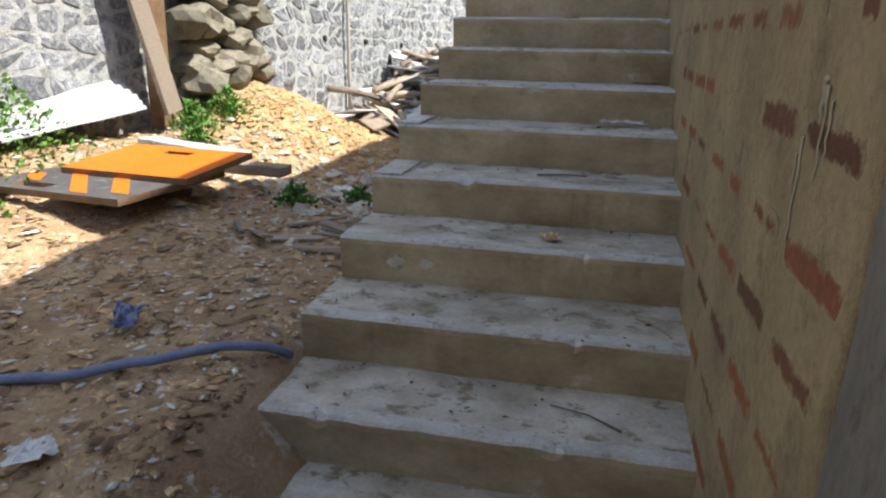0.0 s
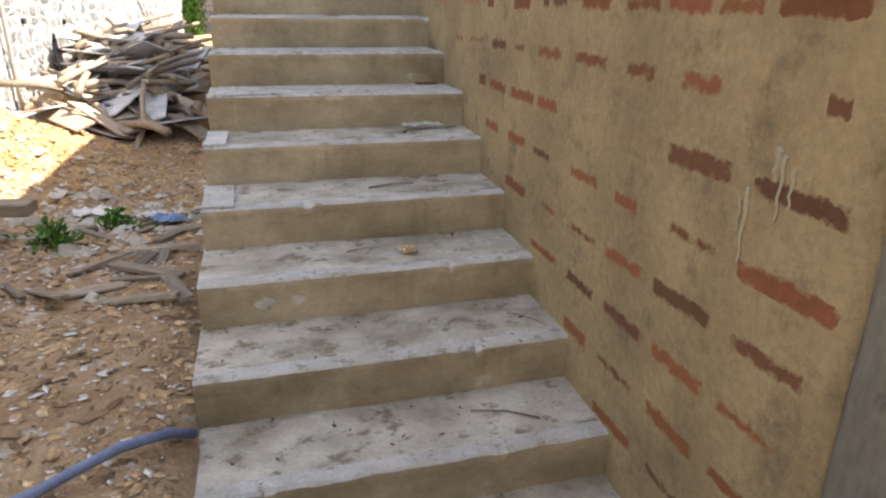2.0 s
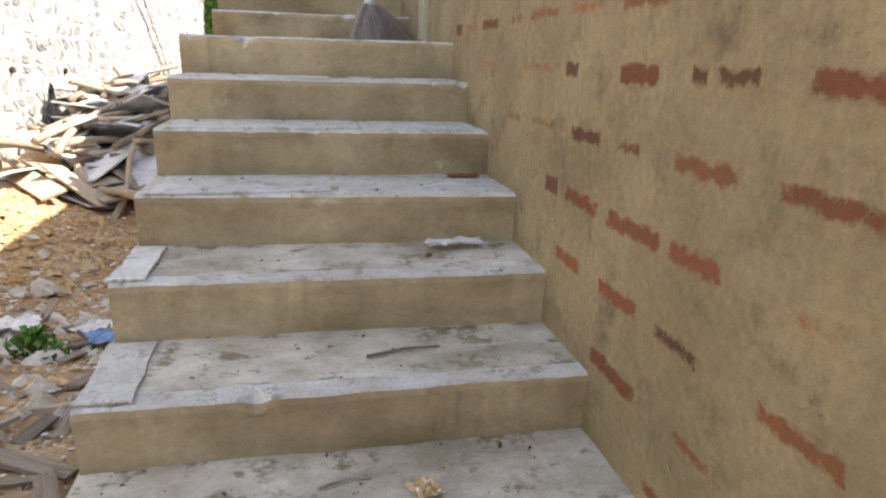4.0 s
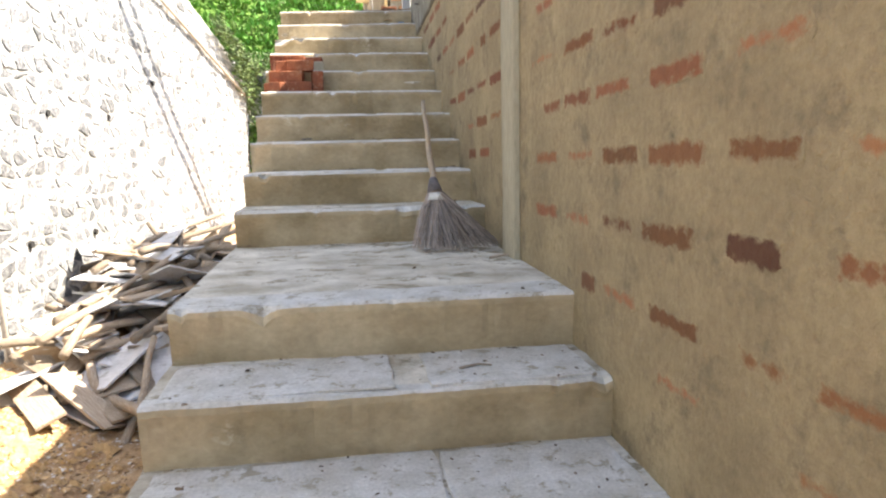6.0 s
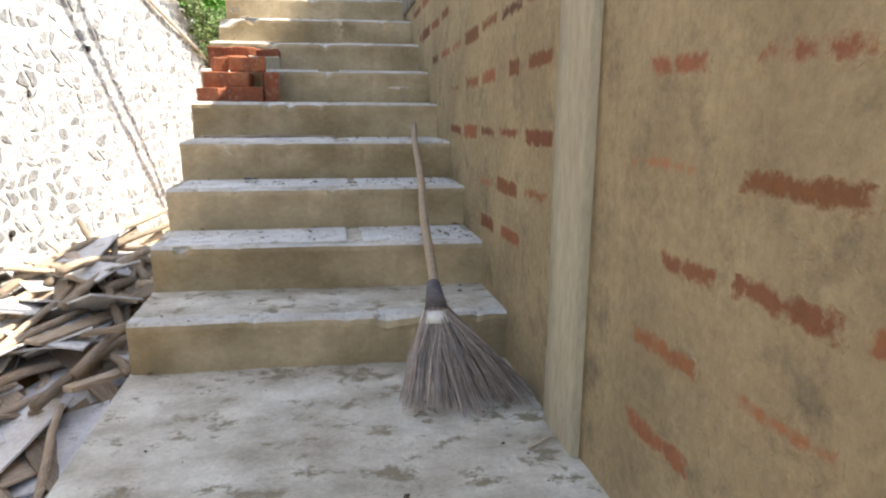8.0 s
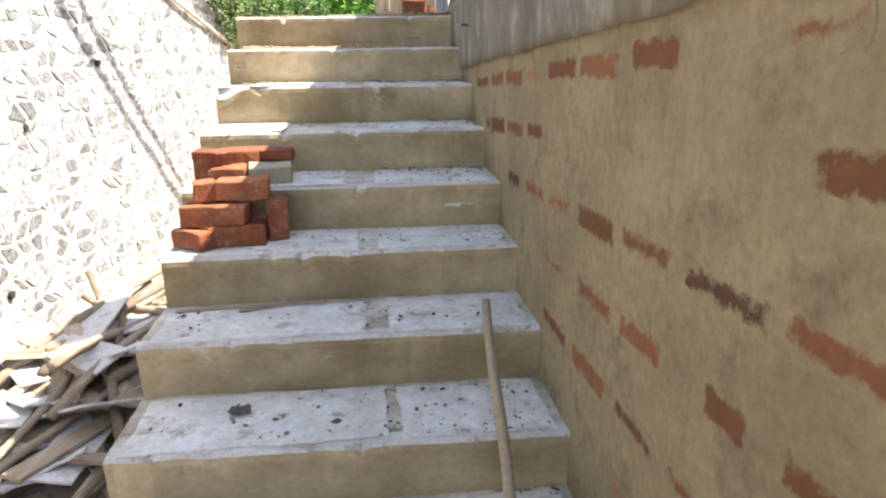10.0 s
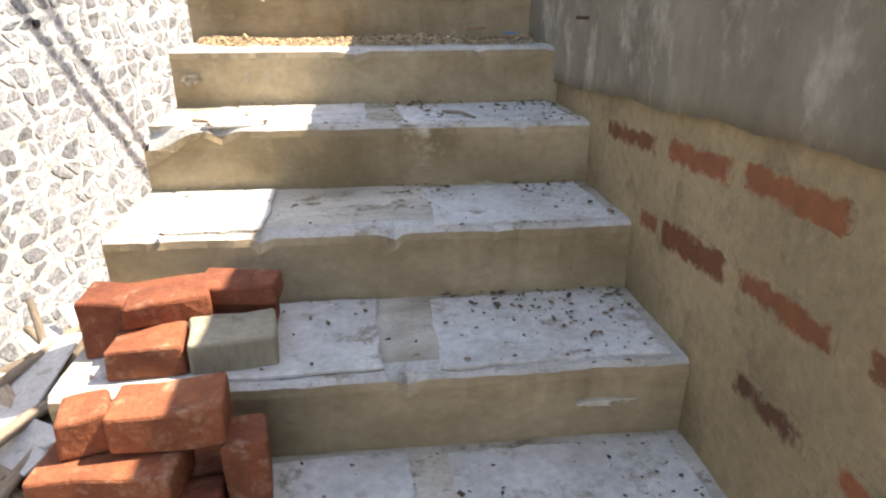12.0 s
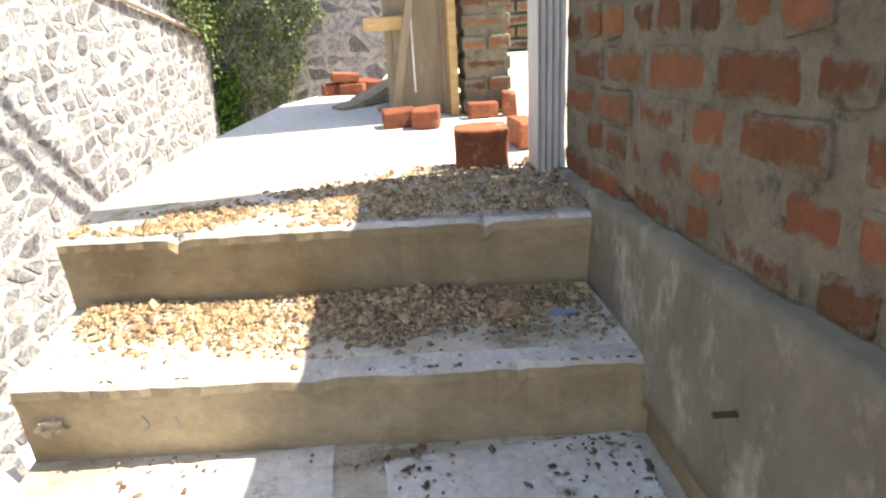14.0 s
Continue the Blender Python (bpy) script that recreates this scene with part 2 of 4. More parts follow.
def from_bm(name, bm, mat, smooth=False):
    bmesh.ops.recalc_face_normals(bm, faces=bm.faces)
    me = bpy.data.meshes.new(name)
    bm.to_mesh(me)
    bm.free()
    me.materials.append(mat)
    if smooth:
        me.polygons.foreach_set("use_smooth", [True] * len(me.polygons))
    return me


def part(name, data, parent, m=None, label=""):
    ob = new(name, data)
    ob.parent = parent
    if m is not None:
        ob.matrix_basis = m
    return tagged(ob, label) if label else ob


def box_bm(sx, sy, sz, bevel=0.006, rough=0.0, cuts=0, seed=0):
    """A box on its base centre, with rounded edges and uneven faces."""
    bm = bmesh.new()
    bmesh.ops.create_cube(bm, size=1)
    bmesh.ops.scale(bm, vec=(sx, sy, sz), verts=bm.verts)
    bmesh.ops.translate(bm, vec=(0, 0, sz / 2), verts=bm.verts)
    if bevel:
        bmesh.ops.bevel(bm, geom=list(bm.edges), offset=bevel, segments=2, profile=0.5, affect="EDGES")
    if cuts:
        longest = [e for e in bm.edges if e.calc_length() > max(sx, sy, sz) * 0.4]
        bmesh.ops.subdivide_edges(bm, edges=longest, cuts=cuts, use_grid_fill=True)
    if rough:
        for v in bm.verts:
            v.co += noise.noise_vector(v.co * 9 + Vector((seed * 3.1, seed, 0))) * rough
    return bm


def tube(points, radius, sides=8, taper=1.0):
    """Vertices and faces of a round tube along points."""
    pts = [Vector(p) for p in points]
    verts, faces = [], []
    for i, p in enumerate(pts):
        d = (pts[min(i + 1, len(pts) - 1)] - pts[max(i - 1, 0)]).normalized()
        side = d.cross(Vector((0.31, 0.17, 0.93))).normalized()
        up = side.cross(d)
        r = radius * (1 + (taper - 1) * i / max(1, len(pts) - 1))
        for k in range(sides):
            a = 2 * math.pi * k / sides
            verts.append(p + (side * math.cos(a) + up * math.sin(a)) * r)
    for i in range(len(pts) - 1):
        for k in range(sides):
            a, b = i * sides + k, i * sides + (k + 1) % sides
            faces.append((a, b, b + sides, a + sides))
    faces.append(tuple(range(sides))[::-1])
    faces.append(tuple(range((len(pts) - 1) * sides, len(pts) * sides)))
    return verts, faces


def smoothstep(a, b, x):
    t = max(0.0, min(1.0, (x - a) / (b - a)))
    return t * t * (3 - 2 * t)


def bell(x, y, cx, cy, sx, sy):
    return math.exp(-(((x - cx) / sx) ** 2 + ((y - cy) / sy) ** 2))


# ---- ground ----
RISE = 0.18


def ground_z(x, y):
    """Height of the yard beside the stairs."""
    side = smoothstep(-0.9, -1.45, x)
    z = 0.0 + 0.40 * side * smoothstep(-1.5, 1.5, y)
    z += 0.27 * bell(x, y, -3.2, 3.1, 1.3, 1.3) * side
    z -= 0.28 * bell(x, y, -1.9, 5.6, 0.9, 1.6)
    z += 0.62 * bell(x, y, -3.75, 5.9, 0.95, 1.15)
    z += 0.25 * bell(x, y, -4.2, 3.5, 0.7, 1.6)
    z += 0.5 * bell(x, y, -2.8, 10.4, 1.1, 1.6)
    z += 0.5 * smoothstep(12, 16, y)
    z += 0.035 * noise.noise(Vector((x * 2.3, y * 2.3, 0))) + 0.02 * noise.noise(Vector((x * 7, y * 7, 3)))
    return z


def axis(a, b, near_a, near_b, step, far):
    vals, v = [], a
    while v < b:
        vals.append(v)
        v += step if near_a <= v <= near_b else far
    return vals + [b]


gx = sorted(set([round(v, 3) for v in axis(-400, -7, 1, 2, 1, 18)] + [round(-7 + 0.09 * i, 3) for i in range(140)] + [round(v, 3) for v in axis(6, 400, 1, 2, 1, 18)]))
gy = sorted(set([round(v, 3) for v in axis(-400, -4, 1, 2, 1, 18)] + [round(-4 + 0.10 * i, 3) for i in range(230)] + [round(v, 3) for v in axis(20, 400, 1, 2, 1, 18)]))
gv, gf, gs = [], [], []
for y in gy:
    for x in gx:
        gv.append((x, y, ground_z(x, y) - 0.1 * (abs(x) > 7)))
W_ = len(gx)
for j in range(len(gy) - 1):
    for i in range(W_ - 1):
        gf.append((j * W_ + i, j * W_ + i + 1, (j + 1) * W_ + i + 1, (j + 1) * W_ + i))
        cx, cy = gx[i], gy[j]
        clay = bell(cx, cy, -3.55, 6.15, 0.95, 1.25) + 0.22 * noise.noise(Vector((cx * 3, cy * 3, 1)))
        gs.append(1 if clay > 0.42 and -5 < cx < -1.8 else 0)
ground = tagged(new("ground", mesh_from("ground", gv, gf, [M_SOIL, M_CLAY], gs, True)), "uneven brown soil yard with an ochre clay mound", "ground", kind="structure")

# ---- stairs ----
LEFT_Y = [1.09, 1.451, 1.814, 2.191, 2.57, 2.965, 3.35, 3.725, 4.079, 4.426, 5.806, 6.18, 6.505, 6.841, 7.171, 7.513, 7.886, 8.28, 8.66, 8.991]
RIGHT_Y = [1.11, 1.476, 1.828, 2.204, 2.571, 2.937, 3.283, 3.665, 4.046, 4.376, 5.741, 6.113, 6.47, 6.808, 7.158, 7.48, 7.827, 8.177, 8.516, 8.857]


def left_x(k):
    return -1.35 + 0.0055 * k


stairs = tagged(new("stairs"), "rough cement outdoor stairs with dusty treads", "stairs", kind="structure")


def step_front(k, u):
    """y of the nosing of step k (1 to 20), u from 0 at the open side to 1 at the wall."""
    return LEFT_Y[k - 1] + (RIGHT_Y[k - 1] - LEFT_Y[k - 1]) * u


def make_step(k):
    n_u = 64
    top = RISE * k
    verts, faces, slots = [], [], []
    prof_n = 0
    for i in range(n_u + 1):
        u = i / n_u
        x = left_x(k) + (0.02 - left_x(k)) * u
        y0 = step_front(k, u)
        if k < 20:
            y1 = step_front(k + 1, u) + 0.05
        else:
            y1 = y0 + 0.30
        wob = noise.noise(Vector((u * 9, k * 5.3, 0))) * 0.009 + noise.noise(Vector((u * 28, k * 3.3, 7))) * 0.006
        chip = max(0.0, noise.noise(Vector((u * 16, k * 7.7, 2))) - 0.38) * 0.07
        if k == 18:
            chip += 0.075 * smoothstep(0.13, 0.0, u) + 0.02 * bell(u, 0, 0.17, 0, 0.02, 1)
        if k == 10:
            chip += 0.03 * bell(u, 0, 0.215, 0, 0.03, 1)
        sag = noise.noise(Vector((u * 3, k * 2.1, 5))) * 0.006
        prof = [(y0 + 0.012, -0.4), (y0 + 0.012 + wob * 0.4, top - RISE - 0.01), (y0 + 0.008 + wob * 0.6, top - RISE * 0.66),
                (y0 + 0.005 + wob, top - RISE * 0.33), (y0 + wob, top - 0.028 - chip), (y0 + wob + 0.003 + chip * 0.5, top - 0.010 - chip * 0.8),
                (y0 + wob + 0.013 + chip, top - 0.001 + sag - chip * 0.25)]
        for f in (0.12, 0.25, 0.4, 0.55, 0.7, 0.85, 1.0):
            prof.append((y0 + 0.02 + (y1 - y0 - 0.02) * f, top + sag + 0.005 * noise.noise(Vector((x * 6, y0 * 6 + f * 4, k)))))
        prof.append((y1, -0.4))
        prof_n = len(prof)
        verts += [(x, y, z) for y, z in prof]
    for i in range(n_u):
        for j in range(prof_n - 1):
            a = i * prof_n + j
            faces.append((a, a + prof_n, a + prof_n + 1, a + 1))
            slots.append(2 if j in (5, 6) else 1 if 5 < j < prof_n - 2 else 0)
    for base in (0, n_u * prof_n):
        ring = tuple(range(base, base + prof_n))
        faces.append(ring if base == 0 else ring[::-1])
        slots.append(0)
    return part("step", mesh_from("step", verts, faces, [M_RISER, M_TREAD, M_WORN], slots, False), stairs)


STEPS = {k: make_step(k) for k in range(1, 21)}


def slab_patch(name, x0, x1, y0, y1, z, thick, mat, parent, seed, n=14, wob=0.006):
    """A thin screed panel with ragged edges, on a tread."""
    ring = []
    rnd = random.Random(seed)
    per = [(x0 + (x1 - x0) * i / n, y0) for i in range(n)] + [(x1, y0 + (y1 - y0) * i / 5) for i in range(5)]
    per += [(x1 - (x1 - x0) * i / n, y1) for i in range(n)] + [(x0, y1 - (y1 - y0) * i / 5) for i in range(5)]
    for x, y in per:
        ring.append((x + rnd.uniform(-wob, wob), y + rnd.uniform(-wob, wob)))
    m = len(ring)
    verts = [(x, y, z - 0.004) for x, y in ring] + [(x, y, z + thick * 0.7) for x, y in ring]
    cx, cy = (x0 + x1) / 2, (y0 + y1) / 2
    verts += [(cx + (x - cx) * 0.985, cy + (y - cy) * 0.96, z + thick) for x, y in ring]
    faces = [(i, (i + 1) % m, m + (i + 1) % m, m + i) for i in range(m)]
    faces += [(m + i, m + (i + 1) % m, 2 * m + (i + 1) % m, 2 * m + i) for i in range(m)]
    faces.append(tuple(range(2 * m, 3 * m)))
    return part(name, mesh_from(name, verts, faces, mat), parent)


# white screed panels, two a tread with a bare strip between, on the upper flight
PANELS = {7: (0.50, 0.52), 8: (0.60, 0.61), 9: (0.52, 0.60), 12: (0.58, 0.63), 13: (0.60, 0.63), 14: (0.56, 0.62), 15: (0.54, 0.60), 16: (0.50, 0.60), 17: (0.30, 0.62), 18: (0.50, 0.58)}
for k, (ua, ub) in PANELS.items():
    for n_p, (u0, u1) in enumerate(((0.03, ua), (ub, 0.975))):
        if k == 18 and n_p == 0:
            u0 = 0.13
        if k == 17 and n_p == 0:
            u0, u1 = 0.02, 0.29
        xa, xb = left_x(k) * (1 - u0), left_x(k) * (1 - u1)
        um = (u0 + u1) / 2
        slab_patch("screed_panel", xa, xb, step_front(k, um) + 0.028, step_front(k + 1, um) - 0.010, RISE * k + 0.002, 0.0035 - 0.0005 * (k < 10), M_PANEL if k > 10 else M_WORN, STEPS[k], k * 7 + n_p)

slab_patch("screed_strip", left_x(6), left_x(6) * 0.925, step_front(6, 0.03) + 0.02, step_front(7, 0.03) - 0.02, RISE * 6 + 0.006, 0.005, M_PANEL, STEPS[6], 91)
slab_patch("screed_strip", left_x(5), left_x(5) * 0.90, step_front(5, 0.03) + 0.02, step_front(6, 0.03) - 0.02, RISE * 5 + 0.004, 0.004, M_WORN, STEPS[5], 92)

# plaster spatter on risers
for k, u, w, h in ((19, 0.05, 0.07, 0.05), (19, 0.20, 0.018, 0.04), (19, 0.25, 0.014, 0.03), (4, 0.18, 0.10, 0.07), (4, 0.27, 0.07, 0.05), (16, 0.86, 0.16, 0.02)):
    rs = random.Random(int(k * 31 + u * 100))
    xc, yc, zc = left_x(k) * (1 - u), step_front(k, u) + 0.0005, RISE * k - 0.09
    ring = [(xc + w / 2 * math.cos(a) * rs.uniform(0.5, 1.1), zc + h / 2 * math.sin(a) * rs.uniform(0.5, 1.1)) for a in [i * 2 * math.pi / 18 for i in range(18)]]
    v = [(x, yc + 0.012, z) for x, z in ring] + [(x, yc - 0.0005, z) for x, z in ring]
    f = [(i, (i + 1) % 18, 18 + (i + 1) % 18, 18 + i) for i in range(18)] + [tuple(range(18, 36))]
    part("spatter", mesh_from("spatter", v, f, M_TREAD), STEPS[k], label="pale plaster spatter")

# ---- platform at the top ----


def platform_outline():
    return [(left_x(20), 9.26), (0.02, 9.14), (4.0, 9.14), (4.0, 12.6), (-0.2, 12.6), (-0.42, 11.15), (-0.66, 10.94), (-0.89, 10.66), (-1.05, 10.12), (-1.16, 9.68)]


ring = platform_outline()
bm = bmesh.new()
top_v = [bm.verts.new((x, y, 3.6)) for x, y in ring]
bot_v = [bm.verts.new((x, y, -0.3)) for x, y in ring]
bm.faces.new(top_v)
for i in range(len(ring)):
    j = (i + 1) % len(ring)
    bm.faces.new((top_v[i], bot_v[i], bot_v[j], top_v[j]))
platform = tagged(new("platform", from_bm("platform", bm, M_SLAB)), "sunlit cement platform at the stair head", "floor", kind="structure")

# ---- building wall on the right ----
wall_right = tagged(new("wall_east"), "plastered brick building wall with bared brick courses", "wall", kind="structure")


def wall_sheet(name, y0, y1, z0, z1, x_face, x_back, mat, amp=0.012, step=0.06, slope=0.0, ragged=0.0, top_slope=0.0):
    """A thick upright wall with an uneven face towards the stairs."""
    ny, nz = max(1, round((y1 - y0) / step)), max(1, round((z1 - z0) / step))
    verts, faces = [], []
    for j in range(nz + 1):
        for i in range(ny + 1):
            y, z = y0 + (y1 - y0) * i / ny, z0 + (z1 - z0) * j / nz
            zz = z + (slope * (y - y0) * (1 - j / nz)) + top_slope * (y - y0) * j / nz + ragged * (noise.noise(Vector((y * 5, j * 0.2, 1))) + 0.6 * noise.noise(Vector((y * 17, j * 0.2, 3))))
            d = noise.noise(Vector((y * 2.2, z * 3.1, 4))) + 0.5 * noise.noise(Vector((y * 7, z * 9, 9)))
            verts.append((x_face + amp * d * 0.6, y, zz))
    n = len(verts)
    W = ny + 1
    for j in range(nz):
        for i in range(ny):
            faces.append((j * W + i, (j + 1) * W + i, (j + 1) * W + i + 1, j * W + i + 1))
    rim = [i for i in range(W)] + [j * W + ny for j in range(1, nz + 1)] + [nz * W + i for i in range(ny - 1, -1, -1)] + [j * W for j in range(nz - 1, 0, -1)]
    verts += [(x_back, verts[i][1], verts[i][2]) for i in rim]
    m = len(rim)
    for i in range(m):
        j = (i + 1) % m
        faces.append((rim[i], rim[j], n + j, n + i))
    faces.append(tuple(range(n, n + m)))
    return mesh_from(name, verts, faces, mat, None, True)


part("plaster", wall_sheet("plaster", 0.67, 5.06, -0.4, 4.45, 0.0, 0.24, M_PLASTER, 0.001), wall_right)
part("plaster", wall_sheet("plaster", 5.262, 9.172, -0.4, 3.52, 0.0, 0.24, M_PLASTER, 0.001), wall_right)
part("pilaster", wall_sheet("pilaster", 5.05, 5.27, -0.4, 4.45, -0.022, 0.24, M_PILASTER, 0.006), wall_right, label="smooth pale cement pilaster strip")
part("cement_band", wall_sheet("cement_band", 5.262, 9.168, 3.485, 3.965, -0.014, 0.24, M_BAND, 0.006, 0.05, slope=-0.054, ragged=0.010, top_slope=-0.088), wall_right, label="grey streaked cement band")
part("mortar_bed", wall_sheet("mortar_bed", 5.262, 9.166, 3.68, 4.45, 0.020, 0.24, M_MORTAR, 0.024, 0.02), wall_right)
part("nail", mesh_from("nail", *tube([(0.02, 8.21, 3.515), (-0.05, 8.215, 3.518)], 0.005, 6), M_IRON), wall_right)
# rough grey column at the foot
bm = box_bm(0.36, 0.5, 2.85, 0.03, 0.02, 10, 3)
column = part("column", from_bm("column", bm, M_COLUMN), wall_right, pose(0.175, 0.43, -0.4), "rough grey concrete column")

# cement drips on the plaster
for yd, z0, z1, w in ((1.02, 1.33, 1.15, 0.007), (1.04, 1.30, 1.22, 0.005), (0.93, 1.42, 1.28, 0.007), (0.90, 1.40, 1.31, 0.006), (0.95, 1.43, 1.36, 0.012)):
    v, f = tube([(0.001 + 0.0035 * (k % 2), yd + 0.004 * math.sin(k * 2.1), z0 + (z1 - z0) * k / 6) for k in range(7)], w, 6, 0.5)
    v = [(p[0] * 0.25 - 0.003, p[1], p[2]) for p in v]
    part("drip", mesh_from("drip", v, f, M_PILASTER), wall_right, label="pale dried cement drip")
# the building's ground storey behind the wall, and a yard wall behind
house = tagged(new("house_body"), "plain cement block of the unfinished house", "building", kind="structure")
part("block", from_bm("block", box_bm(3.74, 8.9, 3.98, 0.01), M_BAND), house, pose(2.13, 4.66, -0.4))
yard_wall = tagged(new("wall_south"), "plain cement yard wall", "wall", kind="structure")
part("panel", from_bm("panel", box_bm(9.0, 0.2, 2.6, 0.01), M_BAND), yard_wall, pose(0, -7.0, -0.4))
# unseen porch carried by the column, added to shade the foot of the stairs
porch = tagged(new("porch"), "unseen grey concrete porch added to shade the foot of the stairs", "porch", kind="structure")
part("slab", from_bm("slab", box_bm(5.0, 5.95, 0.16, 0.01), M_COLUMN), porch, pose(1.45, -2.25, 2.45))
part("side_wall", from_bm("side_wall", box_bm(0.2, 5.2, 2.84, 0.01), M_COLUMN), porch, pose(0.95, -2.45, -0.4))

# ---- stone wall on the left ----
WALL_LINE = [(-4.5, -6.0), (-4.1, 3.0), (-3.95, 6.5), (-3.62, 12.0), (-3.38, 13.2), (-2.68, 17.99)]


def wall_point(s):
    """Point and inward normal at length s along the stone wall's line."""
    for (xa, ya), (xb, yb) in zip(WALL_LINE, WALL_LINE[1:]):
        d = math.hypot(xb - xa, yb - ya)
        if s <= d or (xb, yb) == WALL_LINE[-1]:
            f = s / d
            return (xa + (xb - xa) * f, ya + (yb - ya) * f), ((yb - ya) / d, -(xb - xa) / d)
        s -= d


def wall_s(y):
    """Length along the wall at which it reaches y."""
    s = 0.0
    for (xa, ya), (xb, yb) in zip(WALL_LINE, WALL_LINE[1:]):
        d = math.hypot(xb - xa, yb - ya)
        if y <= yb:
            return s + d * (y - ya) / (yb - ya)
        s += d
    return s


WALL_LEN = wall_s(17.99)


def wall_top(s):
    (x, y), _ = wall_point(s)
    return 5.6 if y < 12 else 5.6 - (y - 12) * 0.28


stone_wall = tagged(new("wall_west"), "grey random rubble stone retaining wall with pale pointing", "wall", kind="structure")
ns, nz = 170, 44
verts, faces = [], []
for i in range(ns + 1):
    s = WALL_LEN * i / ns
    (x, y), (nx, ny) = wall_point(s)
    for j in range(nz + 1):
        z = -0.3 + (wall_top(s) + 0.3) * j / nz
        d = 0.018 * noise.noise(Vector((s * 2.5, z * 2.5, 0))) + 0.012 * noise.noise(Vector((s * 9, z * 9, 0)))
        verts.append((x + nx * d, y + ny * d, z))
H_ = nz + 1
for i in range(ns):
    for j in range(nz):
        a = i * H_ + j
        faces.append((a, a + 1, a + H_ + 1, a + H_))
nb = len(verts)
for i in range(ns + 1):
    s = WALL_LEN * i / ns
    (x, y), (nx, ny) = wall_point(s)
    verts += [(x - nx * 0.5, y - ny * 0.5, -0.3), (x - nx * 0.5, y - ny * 0.5, wall_top(s))]
for i in range(ns):
    a, b = nb + 2 * i, i * H_ + nz
    faces.append((b, a + 1, a + 3, b + H_))
    faces.append((a, a + 2, a + 3, a + 1))
faces.append(tuple(range(ns * H_, ns * H_ + nz + 1)) + (nb + 2 * ns + 1, nb + 2 * ns))
part("pointing", mesh_from("pointing", verts, faces, M_POINTING, None, True), stone_wall)


def stone_poly(corners, rnd, proud):
    """A stone from four corner points in the wall's plane: a rounded irregular outline, domed."""
    pts = []
    for a, b in zip(corners, corners[1:] + corners[:1]):
        for f in (0.16, 0.5, 0.84):
            pts.append((a[0] + (b[0] - a[0]) * f, a[1] + (b[1] - a[1]) * f))
    cx, cy = sum(p[0] for p in pts) / 12, sum(p[1] for p in pts) / 12
    out, inn = [], []
    for p in pts:
        g = rnd.uniform(0.76, 1.0)
        out.append((cx + (p[0] - cx) * g, cy + (p[1] - cy) * g))
        inn.append((cx + (p[0] - cx) * g * 0.80, cy + (p[1] - cy) * g * 0.80))
    vs = [(a, b, -0.02) for a, b in out] + [(a, b, proud * rnd.uniform(0.6, 1.2)) for a, b in inn]
    fs = [(i, (i + 1) % 12, 12 + (i + 1) % 12, 12 + i) for i in range(12)] + [tuple(range(12, 24))]
    return vs, fs, (cx, cy)


def stone_field(length, z0_of, z1_of, place, cell, near, parent, mat, seed, skip=None, limit=300):
    """Stones over a wall. place(s, z, d) gives the world point. Stones for which near(s, z) holds become parts, the others one joined part."""
    rnd = random.Random(seed)
    nu, nv = int(length / cell[0]), 42
    jit = {}

    def corner(i, j):
        if (i, j) not in jit:
            off = 0.5 * cell[0] * (j % 2)
            jit[i, j] = (i * cell[0] + off + rnd.uniform(-0.46, 0.46) * cell[0], j * cell[1] + rnd.uniform(-0.45, 0.45) * cell[1])
        return jit[i, j]

    rest_v, rest_f, count = [], [], 0
    for i in range(nu):
        for j in range(nv):
            c = [corner(i, j), corner(i + 1, j), corner(i + 1, j + 1), corner(i, j + 1)]
            vs, fs, (cs, cz) = stone_poly(c, rnd, rnd.uniform(0.001, 0.013))
            if not (0.1 < cs < length - 0.12) or cz < z0_of(cs) or cz > z1_of(cs) - 0.05 or (skip and skip(cs, cz)):
                continue
            vs = [place(min(max(a, 0), length), b, d) for a, b, d in vs]
            fs = [f[::-1] for f in fs]
            if near(cs, cz) and count < limit:
                count += 1
                part("stone", mesh_from("stone", vs, fs, mat), parent)
            else:
                o = len(rest_v)
                rest_v += vs
                rest_f += [tuple(q + o for q in f) for f in fs]
    tagged(part("stones", mesh_from("stones", rest_v, rest_f, mat), parent), kind="stuff")


def west_place(s, z, d):
    (x, y), (nx, ny) = wall_point(s)
    d += 0.018 * noise.noise(Vector((s * 2.5, z * 2.5, 0)))
    return (x + nx * d, y + ny * d, z)


# ---- far end: back wall, hillside ----
back_wall = tagged(new("wall_north"), "grey rubble stone back wall partly under vines", "wall", kind="structure")
bm = bmesh.new()
bmesh.ops.create_cube(bm, size=1)
bmesh.ops.scale(bm, vec=(9.0, 0.5, 4.6), verts=bm.verts)
bmesh.ops.translate(bm, vec=(0.9, 18.25, 1.85), verts=bm.verts)
part("pointing", from_bm("pointing", bm, M_POINTING), back_wall)


def hill_z(x, y):
    return 3.2 + 0.42 * (y - 18.4) + 0.5 * noise.noise(Vector((x * 0.35, y * 0.35, 2))) + 0.12 * max(0, -x - 2) + 0.2 * noise.noise(Vector((x * 1.5, y * 1.5, 5)))


